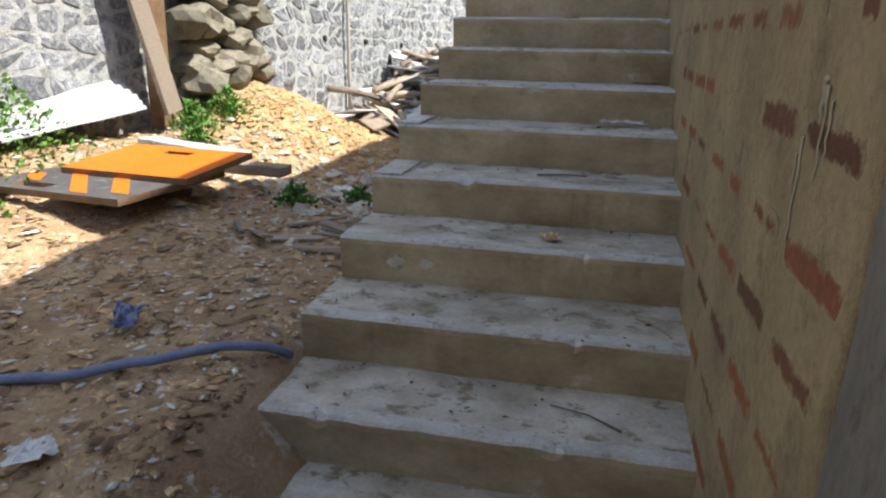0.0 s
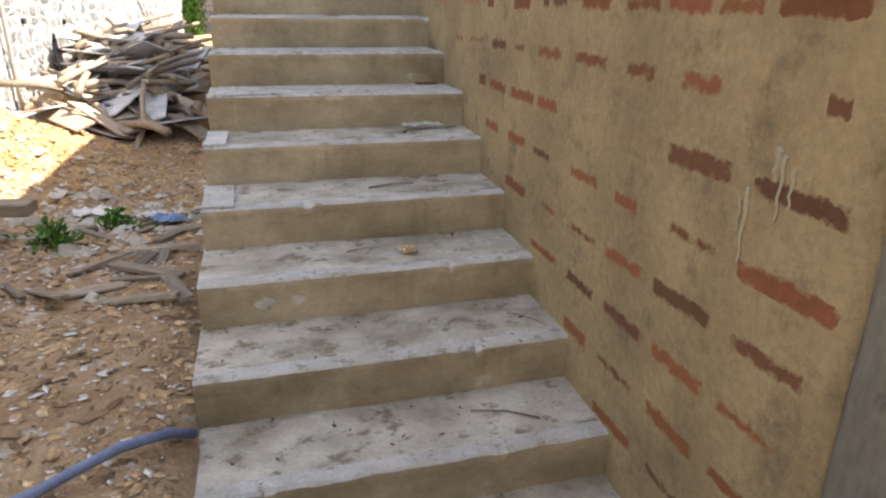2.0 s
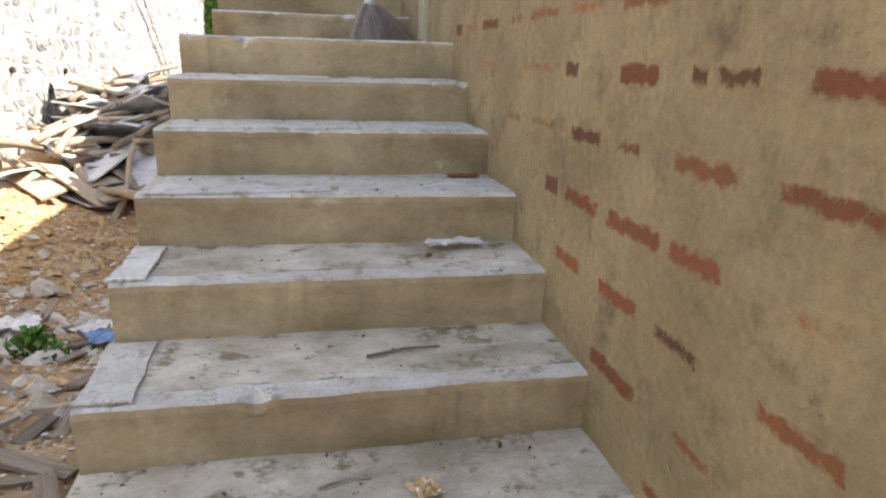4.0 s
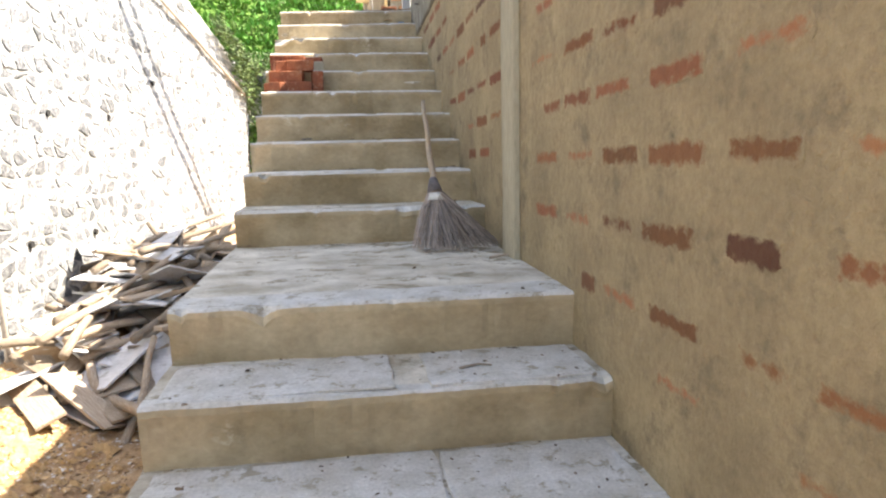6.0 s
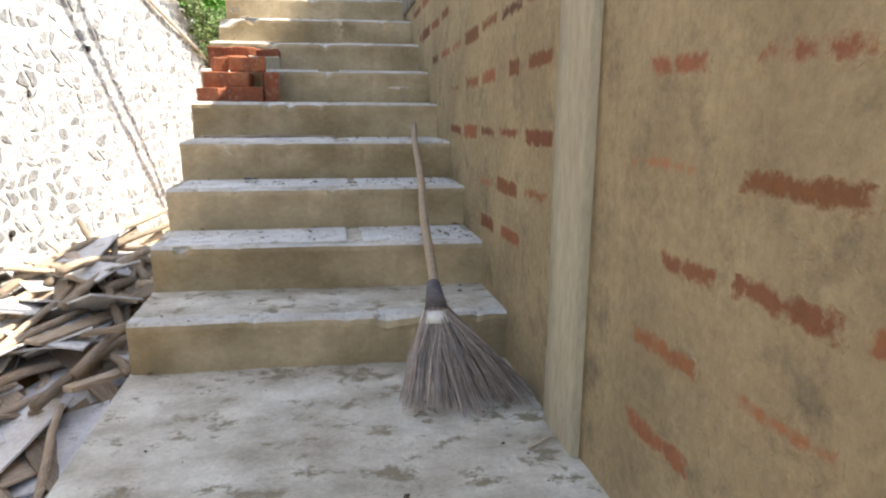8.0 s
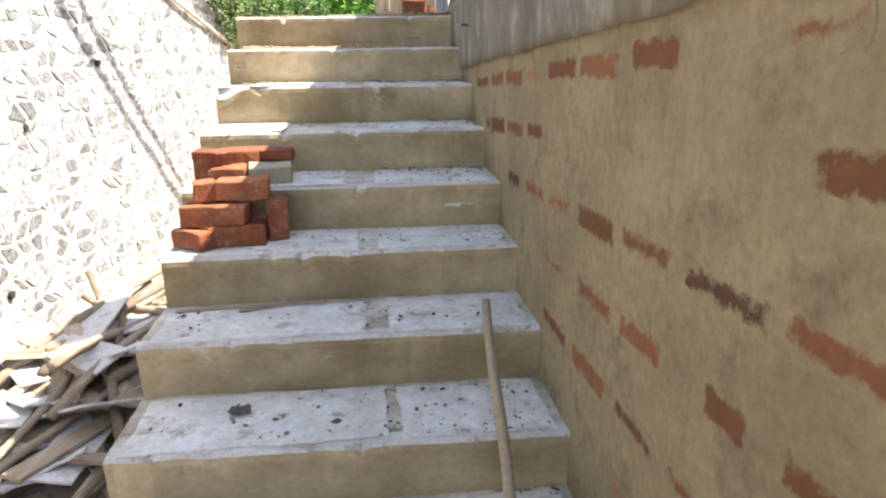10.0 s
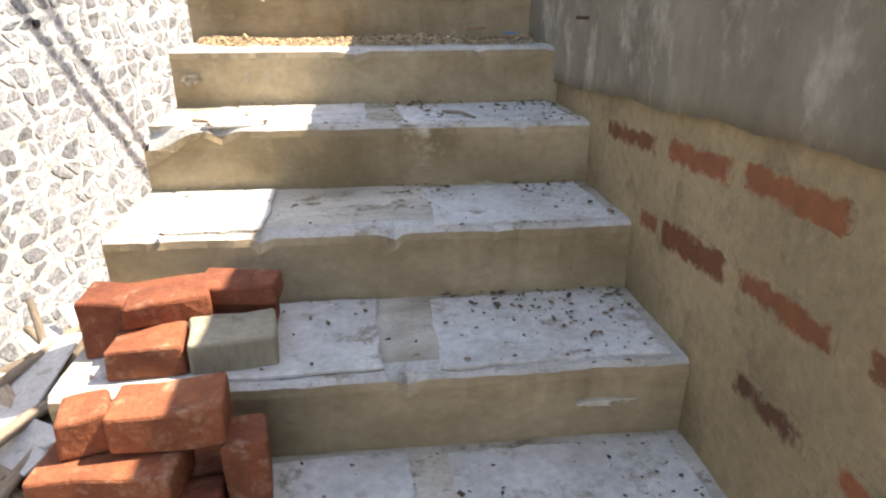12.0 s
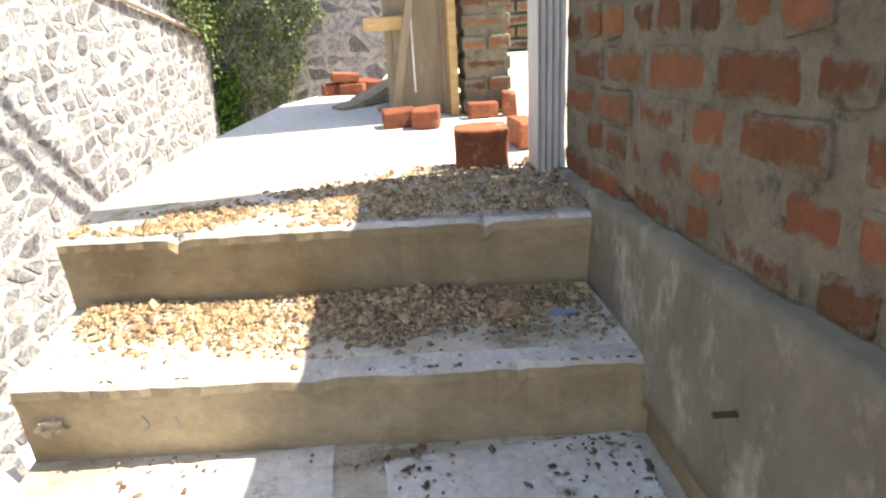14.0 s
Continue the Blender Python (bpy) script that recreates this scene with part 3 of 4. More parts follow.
hv, hf = [], []
for j in range(45):
    for i in range(61):
        x, y = -30 + i * 1.0, 18.5 + j * 0.8
        hv.append((x, y, hill_z(x, y)))
for j in range(44):
    for i in range(60):
        a = j * 61 + i
        hf.append((a, a + 1, a + 62, a + 61))
hill = tagged(new("hillside", mesh_from("hillside", hv, hf, M_GRASS, None, True)), "steep green hillside behind the back wall", "hill", kind="structure")
# bank of earth behind the stone wall
bv, bf = [], []
for i in range(40):
    s = WALL_LEN * i / 39
    (x, y), (nx, ny) = wall_point(s)
    for k in range(10):
        d = 0.45 + k * 1.2
        bv.append((x - nx * d, y - ny * d, wall_top(s) - 0.15 + 0.32 * k + 0.15 * noise.noise(Vector((s, k, 0)))))
for i in range(39):
    for k in range(9):
        a = i * 10 + k
        bf.append((a, a + 1, a + 11, a + 10))
tagged(new("earth_bank", mesh_from("earth_bank", bv, bf, M_GRASS, None, True)), "grassy earth bank behind the stone wall", "bank", kind="structure")


def leaves(name, sites, size, mat, seed, label, category, parent=None):
    """Many small folded leaves at sites (point, direction)."""
    rnd = random.Random(seed)
    v, f = [], []
    for p, d in sites:
        p = Vector(p)
        d = (Vector(d) + Vector((rnd.uniform(-1, 1), rnd.uniform(-1, 1), rnd.uniform(-1, 1))) * 0.8).normalized()
        s = d.cross(Vector((rnd.uniform(-1, 1), rnd.uniform(-1, 1), rnd.uniform(-1, 1)))).normalized()
        k = size * rnd.uniform(0.5, 1.4)
        up = s.cross(d) * k * 0.18
        o = len(v)
        v += [p, p + d * k * 0.5 + s * k * 0.32 + up, p + d * k, p + d * k * 0.5 - s * k * 0.32 + up]
        f += [(o, o + 1, o + 2), (o, o + 2, o + 3)]
    me = mesh_from(name, v, f, mat)
    if parent:
        return part(name, me, parent)
    return tagged(new(name, me), label, category, kind="stuff")


rnd = random.Random(5)
sites = []
for _ in range(26000):
    y = 18.5 + 14 * rnd.random() ** 1.8
    x = rnd.uniform(-9, 3.5) - 0.25 * (y - 18)
    clump = noise.noise(Vector((x * 0.9, y * 0.9, 8)))
    z = hill_z(x, y) + max(0, clump) * 1.1 * rnd.random() + rnd.uniform(0, 0.15)
    sites.append(((x, y, z), (rnd.uniform(-0.5, 0.5), -0.6, 0.7)))
leaves("hill_shrubs", sites, 0.20, M_LEAF, 6, "dense bright green shrubs on the hillside", "shrubs")

# vines over the back wall and over the end of the stone wall
sites = []
for _ in range(6500):
    x = -2.95 + 1.9 * rnd.random()
    drop = rnd.random() ** 1.1
    strand = 0.5 + 0.5 * noise.noise(Vector((x * 5, 0, 0)))
    if drop > 0.25 + 1.0 * strand * smoothstep(-1.1, -1.9, x) + 0.25 * (x < -2.3):
        continue
    z = 4.5 - 3.7 * drop
    sites.append(((x, 17.95 - rnd.random() * 0.26 - 0.18 * noise.noise(Vector((x * 3, z * 2, 1))), z), (rnd.uniform(-0.5, 0.5), -0.5, -0.7)))
leaves("hanging_vines", sites, 0.07, M_VINE, 7, "green vines hanging down the back wall", "vines")
sites = []
for _ in range(1900):
    y = 15.3 + 2.6 * rnd.random() ** 0.6
    s = wall_s(y)
    (x, yy), (nx, ny) = wall_point(s)
    strand = 0.5 + 0.5 * noise.noise(Vector((s * 4.5, 3, 0)))
    drop = rnd.random() ** 1.4 * (0.2 + 1.6 * smoothstep(15.6, 17.9, y) * strand)
    z = wall_top(s) + 0.2 - drop
    d = 0.03 + 0.20 * rnd.random() * (1.2 - min(1, drop / 3))
    sites.append(((x + nx * d, yy + ny * d, z), (nx, ny, -0.6)))
leaves("wall_vines", sites, 0.07, M_VINE, 8, "green vines spilling over the stone wall's end", "vines")
sites = []
for _ in range(2600):
    x, z = -2.98 + 0.6 * rnd.random(), 0.55 + 2.4 * rnd.random()
    sites.append(((x, 17.86 - 0.4 * rnd.random() * (1.2 - z / 3), z), (rnd.uniform(-0.5, 0.5), -0.6, 0.4)))
leaves("corner_weeds", sites, 0.10, M_LEAF, 9, "bright green weeds in the corner of the stone walls", "weeds")

# waste water pipe along the stone wall
pipe_pts = []
for i in range(12):
    y = 12.4 + 5.45 * i / 11
    (px, py), (nx, ny) = wall_point(wall_s(y))
    pipe_pts.append((px + nx * 0.055, py + ny * 0.055, 4.86 - 0.26 * (y - 12.4)))
pipe = tagged(new("pipe", mesh_from("pipe", *tube(pipe_pts, 0.03, 10), M_PIPE, None, True)), "pale grey plastic pipe sloping along the stone wall", "pipe")

# two slack cables overhead; their shadows cross the stone wall
for off in (0.0, 0.55):
    pts = []
    for i in range(13):
        f = i / 12
        px, py, pz = -3.46, 12.12 + off * 0.55 + 1.75 * f, 4.6 - 2.7 * f - 0.15 * math.sin(math.pi * f)
        lift = 4.6
        pts.append((px + sun_dir.x * lift, py + sun_dir.y * lift, pz + sun_dir.z * lift))
    pts = [tuple(Vector(pts[0]) + (Vector(pts[0]) - Vector(pts[1])) * 16)] + pts + [(1.6, 17.4, 5.0)]
    tagged(new("overhead_cable", mesh_from("overhead_cable", *tube(pts, 0.045, 6), M_CABLE)), "black slack cable high above the yard", "cable", "overhead cables")

# ---- brick pieces ----


def brick_mesh(sx, sy, sz, seed, mat, bevel=0.008, rough=0.010):
    return from_bm("brick", box_bm(sx, sy, sz, bevel, rough, 2, seed), mat)


def loose_brick(m, seed, size=(0.215, 0.105, 0.07), label="loose red clay brick with chipped edges", mat=None, group="loose bricks"):
    ob = new("brick", brick_mesh(*size, seed, mat or M_BRICK, 0.007, 0.010))
    ob.matrix_basis = m
    return tagged(ob, label, "brick", group)


# stack on the upper treads
T15, T16 = 2.706, 2.886
stack = "bricks stacked on the stairs"
loose_brick(pose(-1.17, 7.30, T15, 0, 0, -38), 1, (0.15, 0.09, 0.07), "broken red brick at the bottom of a stack", group=stack)
loose_brick(pose(-1.02, 7.33, T15, 0, 0, 4), 2, (0.20, 0.10, 0.075), group=stack)
loose_brick(pose(-1.00, 7.44, T15, 0, 0, 10), 3, (0.2, 0.10, 0.07), group=stack)
loose_brick(pose(-1.10, 7.355, T15 + 0.076, 0, 0, -3), 4, (0.235, 0.12, 0.075), "large red brick lying across a stack", group=stack)
loose_brick(pose(-1.00, 7.40, T15 + 0.157, 0, 0, 3), 5, (0.19, 0.11, 0.08), group=stack)
loose_brick(pose(-1.145, 7.40, T15 + 0.157, 0, 0, 15), 6, (0.085, 0.09, 0.075), "broken orange brick end on a stack", group=stack)
loose_brick(pose(-0.885, 7.40, T15, 0, 0, 8), 7, (0.075, 0.10, 0.155), "red brick standing on end", group=stack)
loose_brick(pose(-1.09, 7.60, T16, 0, 0, 2), 8, (0.15, 0.10, 0.07), group=stack)
loose_brick(pose(-1.19, 7.70, T16, 0, 0, 0), 9, (0.10, 0.11, 0.125), group=stack)
loose_brick(pose(-1.07, 7.70, T16 + 0.071, 0, 0, 12), 10, (0.17, 0.12, 0.055), group=stack)
loose_brick(pose(-0.93, 7.75, T16 + 0.071, 0, 0, -4), 11, (0.17, 0.10, 0.05), "dark red brick on top of a stack", group=stack)
loose_brick(pose(-0.93, 7.62, T16, 4, 0, 8), 12, (0.17, 0.12, 0.075), "brick caked with pale mortar", M_PILASTER, stack)
loose_brick(pose(-0.945, 7.76, T16, 0, 0, 0), 13, (0.17, 0.09, 0.07), group=stack)
# on the platform
loose_brick(pose(-0.185, 9.33, 3.604, 0, 0, -4), 14, (0.148, 0.10, 0.115), "dark red brick standing on the platform")
loose_brick(pose(-0.015, 9.52, 3.604, 0, 0, 10), 15, (0.07, 0.12, 0.08))
loose_brick(pose(-0.385, 9.98, 3.604, 0, 0, 6), 16, (0.12, 0.09, 0.06))
loose_brick(pose(-0.285, 9.92, 3.604, 0, 0, -8), 17, (0.10, 0.09, 0.065))
loose_brick(pose(-0.055, 10.015, 3.604, 0, 0, 4), 18, (0.12, 0.05, 0.055))
loose_brick(pose(0.045, 10.02, 3.604, 0, 0, 80), 19, (0.05, 0.06, 0.09))
for i, (bx, by, br) in enumerate(((-0.655, 10.86, 20), (-0.56, 10.83, -15), (-0.47, 10.86, 5), (-0.52, 10.95, 40))):
    loose_brick(pose(bx, by, 3.604, 0, 0, br), 20 + i, (0.12, 0.07, 0.05), group="heap of bricks")
loose_brick(pose(-0.60, 10.855, 3.655, 0, 4, 10), 26, (0.13, 0.07, 0.045), group="heap of bricks")


def plank(name, m, size, label, category, mat, group="", seed=0):
    ob = new(name, from_bm(name, box_bm(size[0], size[1], size[2], min(size) * 0.14, min(size) * 0.10, 5, seed), mat))
    ob.matrix_basis = m
    return tagged(ob, label, category, group)


plank("wood_offcut", pose(-0.50, 10.50, 3.604, 0, -8, 30), (0.30, 0.09, 0.03), "weathered grey plank offcut on the platform", "wood", M_OLDWOOD, "platform offcuts", 1)
plank("wood_offcut", pose(-0.44, 10.56, 3.635, 0, -14, 42), (0.26, 0.10, 0.03), "weathered grey plank offcut on the platform", "wood", M_OLDWOOD, "platform offcuts", 2)
plank("wood_offcut", pose(-0.30, 10.32, 3.62, 0, -9, 25), (0.30, 0.11, 0.02), "weathered grey plank offcut on the platform", "wood", M_OLDWOOD, "platform offcuts", 3)
plank("wood_offcut", pose(-0.30, 10.22, 3.604, 0, 0, 8), (0.26, 0.07, 0.02), "dark reddish plank on the platform", "wood", M_BOARDEDGE, "platform offcuts", 4)

# ---- brick pillar in its timber formwork ----
pillar = tagged(new("brick_pillar"), "half-built red brick pillar with open joints", "pillar")
pillar.location = (-0.028, 10.16, 3.60)
bm = box_bm(0.165, 0.17, 1.9, 0.004, 0.006, 12, 4)
part("mortar_core", from_bm("mortar_core", bm, M_MORTAR), pillar)
PB = [brick_mesh(0.186, 0.186, 0.052, 40, M_WALLBRICK, 0.006, 0.004), brick_mesh(0.088, 0.19, 0.052, 41, M_WALLBRICK, 0.006, 0.004)]
for c in range(24):
    zc = 0.012 + c * 0.078
    if c % 2:
        part("brick", PB[1], pillar, pose(-0.049, 0, zc, 0, 0, 1))
        part("brick", PB[1], pillar, pose(0.053, -0.004, zc + 0.002, 0, 0, -2))
    else:
        part("brick", PB[0], pillar, pose(0, 0.002 * (c % 3), zc, 0, 0, (c * 7) % 5 - 2))
formwork = tagged(new("formwork"), "pale timber and plywood formwork beside a brick pillar", "formwork")
formwork.location = (-0.27, 10.2, 3.6)
part("post", from_bm("post", box_bm(0.032, 0.07, 1.9, 0.003, 0.002, 4, 5), M_PINE), formwork, pose(0.115, -0.08, 0), "pale pine post")
part("panel", from_bm("panel", box_bm(0.022, 0.5, 1.9, 0.003, 0.003, 4, 6), M_PLY), formwork, pose(0.09, 0.2, 0), "grey brown plywood panel")
part("panel", from_bm("panel", box_bm(0.20, 0.022, 1.9, 0.003, 0.003, 4, 6), M_PLY), formwork, pose(-0.02, -0.02, 0), "grey brown plywood panel")
part("brace", from_bm("brace", box_bm(0.03, 0.03, 0.75, 0.003, 0.002, 4, 7), M_PLY), formwork, pose(-0.125, -0.10, 0.0, 0, 11, 0))
part("crosspiece", from_bm("crosspiece", box_bm(0.17, 0.03, 0.05, 0.003, 0.002, 2, 8), M_PINE), formwork, pose(-0.13, -0.05, 0.335))
part("upright", from_bm("upright", box_bm(0.028, 0.03, 1.9, 0.003, 0.002, 4, 9), M_PLY), formwork, pose(-0.125, -0.02, 0))
part("string", mesh_from("string", *tube([(-0.035, -0.09, 0.1), (-0.04, -0.09, 0.8)], 0.004, 5), M_WHITE), formwork)
# far brick wall behind the pillar
far_wall = tagged(new("wall_room"), "red brick wall of the room beyond", "wall", kind="structure")
bm = box_bm(2.4, 0.2, 1.6, 0.004, 0.004, 6, 10)
part("mortar_core", from_bm("mortar_core", bm, M_MORTAR), far_wall, pose(1.2, 12.3, 3.6))
FB = brick_mesh(0.20, 0.05, 0.062, 44, M_WALLBRICK, 0.006, 0.004)
for c in range(16):
    for i in range(10):
        part("brick", FB, far_wall, pose(0.12 + i * 0.22 + 0.11 * (c % 2), 12.185, 3.615 + c * 0.082, 0, 0, 0))

# door jamb at the end of the building wall
jamb = tagged(new("door_jamb"), "white painted fluted door jamb", "door jamb", kind="structure")
bm = bmesh.new()
# flutes face the stairs
ring = [(-0.058 + 0.0088 * i, -0.002 + (0.009 if i % 2 else 0.0)) for i in range(10)] + [(0.028, 0.11), (-0.058, 0.11)]
lo = [bm.verts.new((x, 9.17 + y, 3.6)) for x, y in ring]
hi = [bm.verts.new((x, 9.17 + y, 5.75)) for x, y in ring]
bm.faces.new(lo)
bm.faces.new(hi)
for i in range(len(ring)):
    j = (i + 1) % len(ring)
    bm.faces.new((lo[i], lo[j], hi[j], hi[i]))
part("frame", from_bm("frame", bm, M_JAMB), jamb)

# ---- broom ----
broom = tagged(new("broom"), "coconut-rib broom leaning on the stairs, wooden stick", "broom")
broom.location = (-0.27, 5.40, 1.80)
top_c = Vector((-0.025, 0.15, 0.29))
rnd = random.Random(9)
v, f = [], []
for i in range(420):
    a, r = rnd.uniform(0, 2 * math.pi), math.sqrt(rnd.random())
    u = rnd.uniform(-1, 1)
    end = Vector((0.03 + u * 0.19 + 0.04 * max(0, u) ** 2, -0.02 + 0.10 * rnd.uniform(-1, 1) * (1 - abs(u) * 0.5), max(0.006, 0.012 + 0.03 * abs(u) * rnd.random())))
    start = top_c + Vector((0.028 * r * math.cos(a), 0.022 * r * math.sin(a), 0))
    mid = start.lerp(end, 0.5) + Vector((u * 0.018, 0, -0.005))
    tv, tf = tube([start, mid, end], 0.0022, 3, 0.5)
    o = len(v)
    v += tv
    f += [tuple(q + o for q in t) for t in tf]
part("bristles", mesh_from("bristles", v, f, M_BROOM), broom)
stick_top = Vector((0.10, 1.50, 0.81))
axis_d = (stick_top - top_c).normalized()
part("stick", mesh_from("stick", *tube([top_c - axis_d * 0.02 + axis_d * t + Vector((0.004 * math.sin(t * 9), 0, 0)) for t in [i * 0.16 for i in range(10)]], 0.0175, 10, 0.8), M_HANDLE, None, True), broom)
part("binding", mesh_from("binding", *tube([top_c - axis_d * 0.03, top_c + axis_d * 0.03, top_c + axis_d * 0.09], 0.036, 12, 0.62), M_BINDING, None, True), broom)
part("collar", mesh_from("collar", *tube([top_c + Vector((0, -0.012, -0.065)), top_c + Vector((0, -0.004, -0.028))], 0.055, 14, 0.7), M_WHITE, None, True), broom, label="white cord collar")

# ---- scraps on the treads ----


def crumpled(name, m, sx, sy, mat, label, category, seed, lift=0.02, group=""):
    """A crumpled bit of sheet."""
    n = 9
    v, f = [], []
    for j in range(n):
        for i in range(n):
            x, y = (i / (n - 1) - 0.5) * sx, (j / (n - 1) - 0.5) * sy
            e = noise.noise_vector(Vector((i * 0.55, j * 0.55, seed)))
            v.append((x + e.x * sx * 0.16, y + e.y * sy * 0.16, lift * 0.5 + abs(e.z) * lift + 0.002))
    for j in range(n - 1):
        for i in range(n - 1):
            a = j * n + i
            f.append((a, a + 1, a + n + 1, a + n))
    ob = new(name, mesh_from(name, v, f, mat))
    ob.matrix_basis = m
    mod = ob.modifiers.new("thick", "SOLIDIFY")
    mod.thickness = 0.003
    return tagged(ob, label, category, group)


crumpled("paper_scrap", pose(-0.24, 3.22, 1.085, 0, 0, 4), 0.20, 0.07, M_WHITE, "crumpled pale paper scrap on a tread", "litter", 1.5, 0.028)
crumpled("dry_leaf", pose(-0.12, 3.60, 1.265, 0, 0, 0), 0.13, 0.05, M_BRICK, "orange dry leaf on a tread", "leaf", 2.5, 0.012)
crumpled("dry_leaf", pose(-0.50, 2.36, 0.725, 0, 0, 20), 0.07, 0.06, M_CHIP, "curled brown dry leaf on a tread", "leaf", 3.5, 0.02)
crumpled("dry_leaf", pose(-0.95, 6.70, 2.35, 0, 0, 10), 0.06, 0.04, M_DARKBOARD, "dark dry leaf on a tread", "leaf", 4.5, 0.015)
crumpled("dry_leaf", pose(-0.25, 8.68, 3.46, 0, 0, 10), 0.07, 0.05, M_CHIP, "brown dry leaf on gravel", "leaf", 5.5, 0.012)
crumpled("plastic_scrap", pose(-0.13, 8.68, 3.445, 0, 0, 0), 0.045, 0.014, M_BLUE, "small blue plastic scrap on gravel", "litter", 6.5, 0.01)


def twig(p, q, r, label="dry brown twig on a tread"):
    a, b = Vector(p), Vector(q)
    mid = a.lerp(b, 0.5) + Vector((0.01, 0.012, 0.004))
    tagged(new("twig", mesh_from("twig", *tube([a, mid, b], r, 6, 0.6), M_OLDWOOD)), label, "twig", "twigs on the stairs")


twig((-1.22, 7.11, 2.53), (-0.55, 7.13, 2.53), 0.008)
twig((-1.0, 7.08, 2.53), (-0.70, 7.12, 2.535), 0.006)
twig((-0.20, 1.60, 0.366), (-0.42, 1.70, 0.366), 0.004)
twig((-0.16, 2.06, 0.547), (-0.05, 1.92, 0.547), 0.005)
twig((-0.75, 2.42, 0.726), (-0.62, 2.44, 0.726), 0.004)
twig((-0.12, 5.10, 1.806), (0.0, 5.16, 1.806), 0.005)
twig((-0.42, 4.20, 1.627), (-0.32, 4.21, 1.627), 0.005)
twig((-0.6, 2.75, 0.907), (-0.38, 2.79, 0.907), 0.005)
twig((-0.40, 8.36, 3.25), (-0.32, 8.25, 3.25), 0.006)
twig((-1.12, 8.34, 3.25), (-1.05, 8.24, 3.25), 0.006)


def grit(name, count, area, z_of, size, mat, seed, label, category, flat=0.6, long=1.0):
    """Loose small pieces, joined, lying at z_of(x, y)."""
    rnd = random.Random(seed)
    v, f = [], []
    done = 0
    while done < count:
        x, y, keep = area(rnd)
        if not keep:
            continue
        done += 1
        r = size * (0.25 + 0.9 * rnd.random() ** 2 + 1.5 * rnd.random() ** 6)
        a = rnd.uniform(0, math.pi)
        ca, sa = math.cos(a), math.sin(a)
        z = z_of(x, y)
        tilt = rnd.uniform(-0.4, 0.4)
        o = len(v)
        lx, ly, lz = r * long * rnd.uniform(0.7, 1.3), r * rnd.uniform(0.6, 1.2), r * flat
        for dx, dy, dz in ((1, 0.2, 0), (0.1, 1, 0.1), (-1, -0.1, 0), (-0.2, -1, 0.05), (0.3, 0.3, 1), (-0.4, -0.2, 0.9)):
            px, py, pz = dx * lx * rnd.uniform(0.7, 1.1), dy * ly * rnd.uniform(0.7, 1.1), dz * lz + tilt * dx * lx * 0.3
            v.append((x + px * ca - py * sa, y + px * sa + py * ca, z + pz))
        f += [tuple(o + q for q in t) for t in ((0, 1, 4), (1, 5, 4), (1, 2, 5), (2, 3, 5), (3, 4, 5), (3, 0, 4))]
    return tagged(new(name, mesh_from(name, v, f, mat)), label, category, kind="stuff")


def heap19(x, y):
    d = y - step_front(19, 1 + x / 1.27)
    return RISE * 19 + 0.002 + 0.022 * smoothstep(0.14, 0.32, d) * (0.5 + 0.5 * noise.noise(Vector((x * 3, 0, 0))))


def area19(r):
    x, d = r.uniform(-1.2, -0.03), 0.03 + 0.31 * r.random() ** 0.7
    edge = 0.13 + 0.10 * noise.noise(Vector((x * 5, 2, 0))) + 0.10 * smoothstep(-0.9, -1.2, x)
    chance = smoothstep(edge - 0.08, edge + 0.10, d) * (0.35 + 0.65 * smoothstep(-0.35, 0.1, noise.noise(Vector((x * 6, d * 9, 7)))))
    return x, step_front(19, 1 + x / 1.27) + d, r.random() < chance + 0.02


grit("gravel", 9000, area19, heap19, 0.0054, M_GRAVEL, 31, "loose brown gravel heaped on a tread", "gravel")
grit("gravel", 160, area19, heap19, 0.012, M_GRAVEL, 38, "larger pebbles among gravel on a tread", "gravel")


def area20(r):
    x, t = r.uniform(-1.22, 0.0), r.random()
    wide = 0.14 + 0.36 * smoothstep(-1.25, -0.2, x)
    d = 0.02 + wide * t
    chance = smoothstep(-0.35, 0.15, noise.noise(Vector((x * 4, d * 7, 4))) + 0.5 * smoothstep(-0.7, -0.1, x)) * smoothstep(1.0, 0.7, t)
    return x, step_front(20, 1 + x / 1.25) + d, r.random() < chance + 0.02


grit("gravel", 7000, area20, lambda x, y: 3.602 + 0.012 * smoothstep(-0.7, 0.0, x), 0.0060, M_GRAVEL, 32, "loose brown gravel at the stair head", "gravel")
grit("gravel", 120, area20, lambda x, y: 3.602, 0.015, M_GRAVEL, 39, "larger pebbles at the stair head", "gravel")


def area_treads(r):
    k = r.choice((12, 13, 14, 15, 16, 16, 17, 17, 18, 18, 18))
    u = 1 - r.random() ** 1.5
    x = left_x(k) * (1 - u)
    y0, y1 = step_front(k, u) + 0.03, step_front(k + 1, u)
    return x, y1 - (y1 - y0) * r.random() ** (2.2 if k > 15 else 1.0), -1.2 < x < -0.03 and r.random() < 0.15 + smoothstep(-0.25, 0.35, noise.noise(Vector((x * 5, y0 * 5, 3))))


def tread_z(x, y):
    for k in range(20, 0, -1):
        if y > step_front(k, 1 + x / 1.3) - 0.002:
            return RISE * k + 0.010
    return 0.0


grit("tread_debris", 1500, area_treads, tread_z, 0.0050, M_CRUMB, 33, "crumbs of earth and bark on the upper treads", "debris", long=1.3)


def area_low(r):
    k = r.randint(2, 11)
    u = r.random()
    x = left_x(k) * (1 - u)
    y0, y1 = step_front(k, u) + 0.03, step_front(k + 1, u)
    return x, y1 - (y1 - y0) * r.random() ** 1.4, -1.25 < x < -0.03


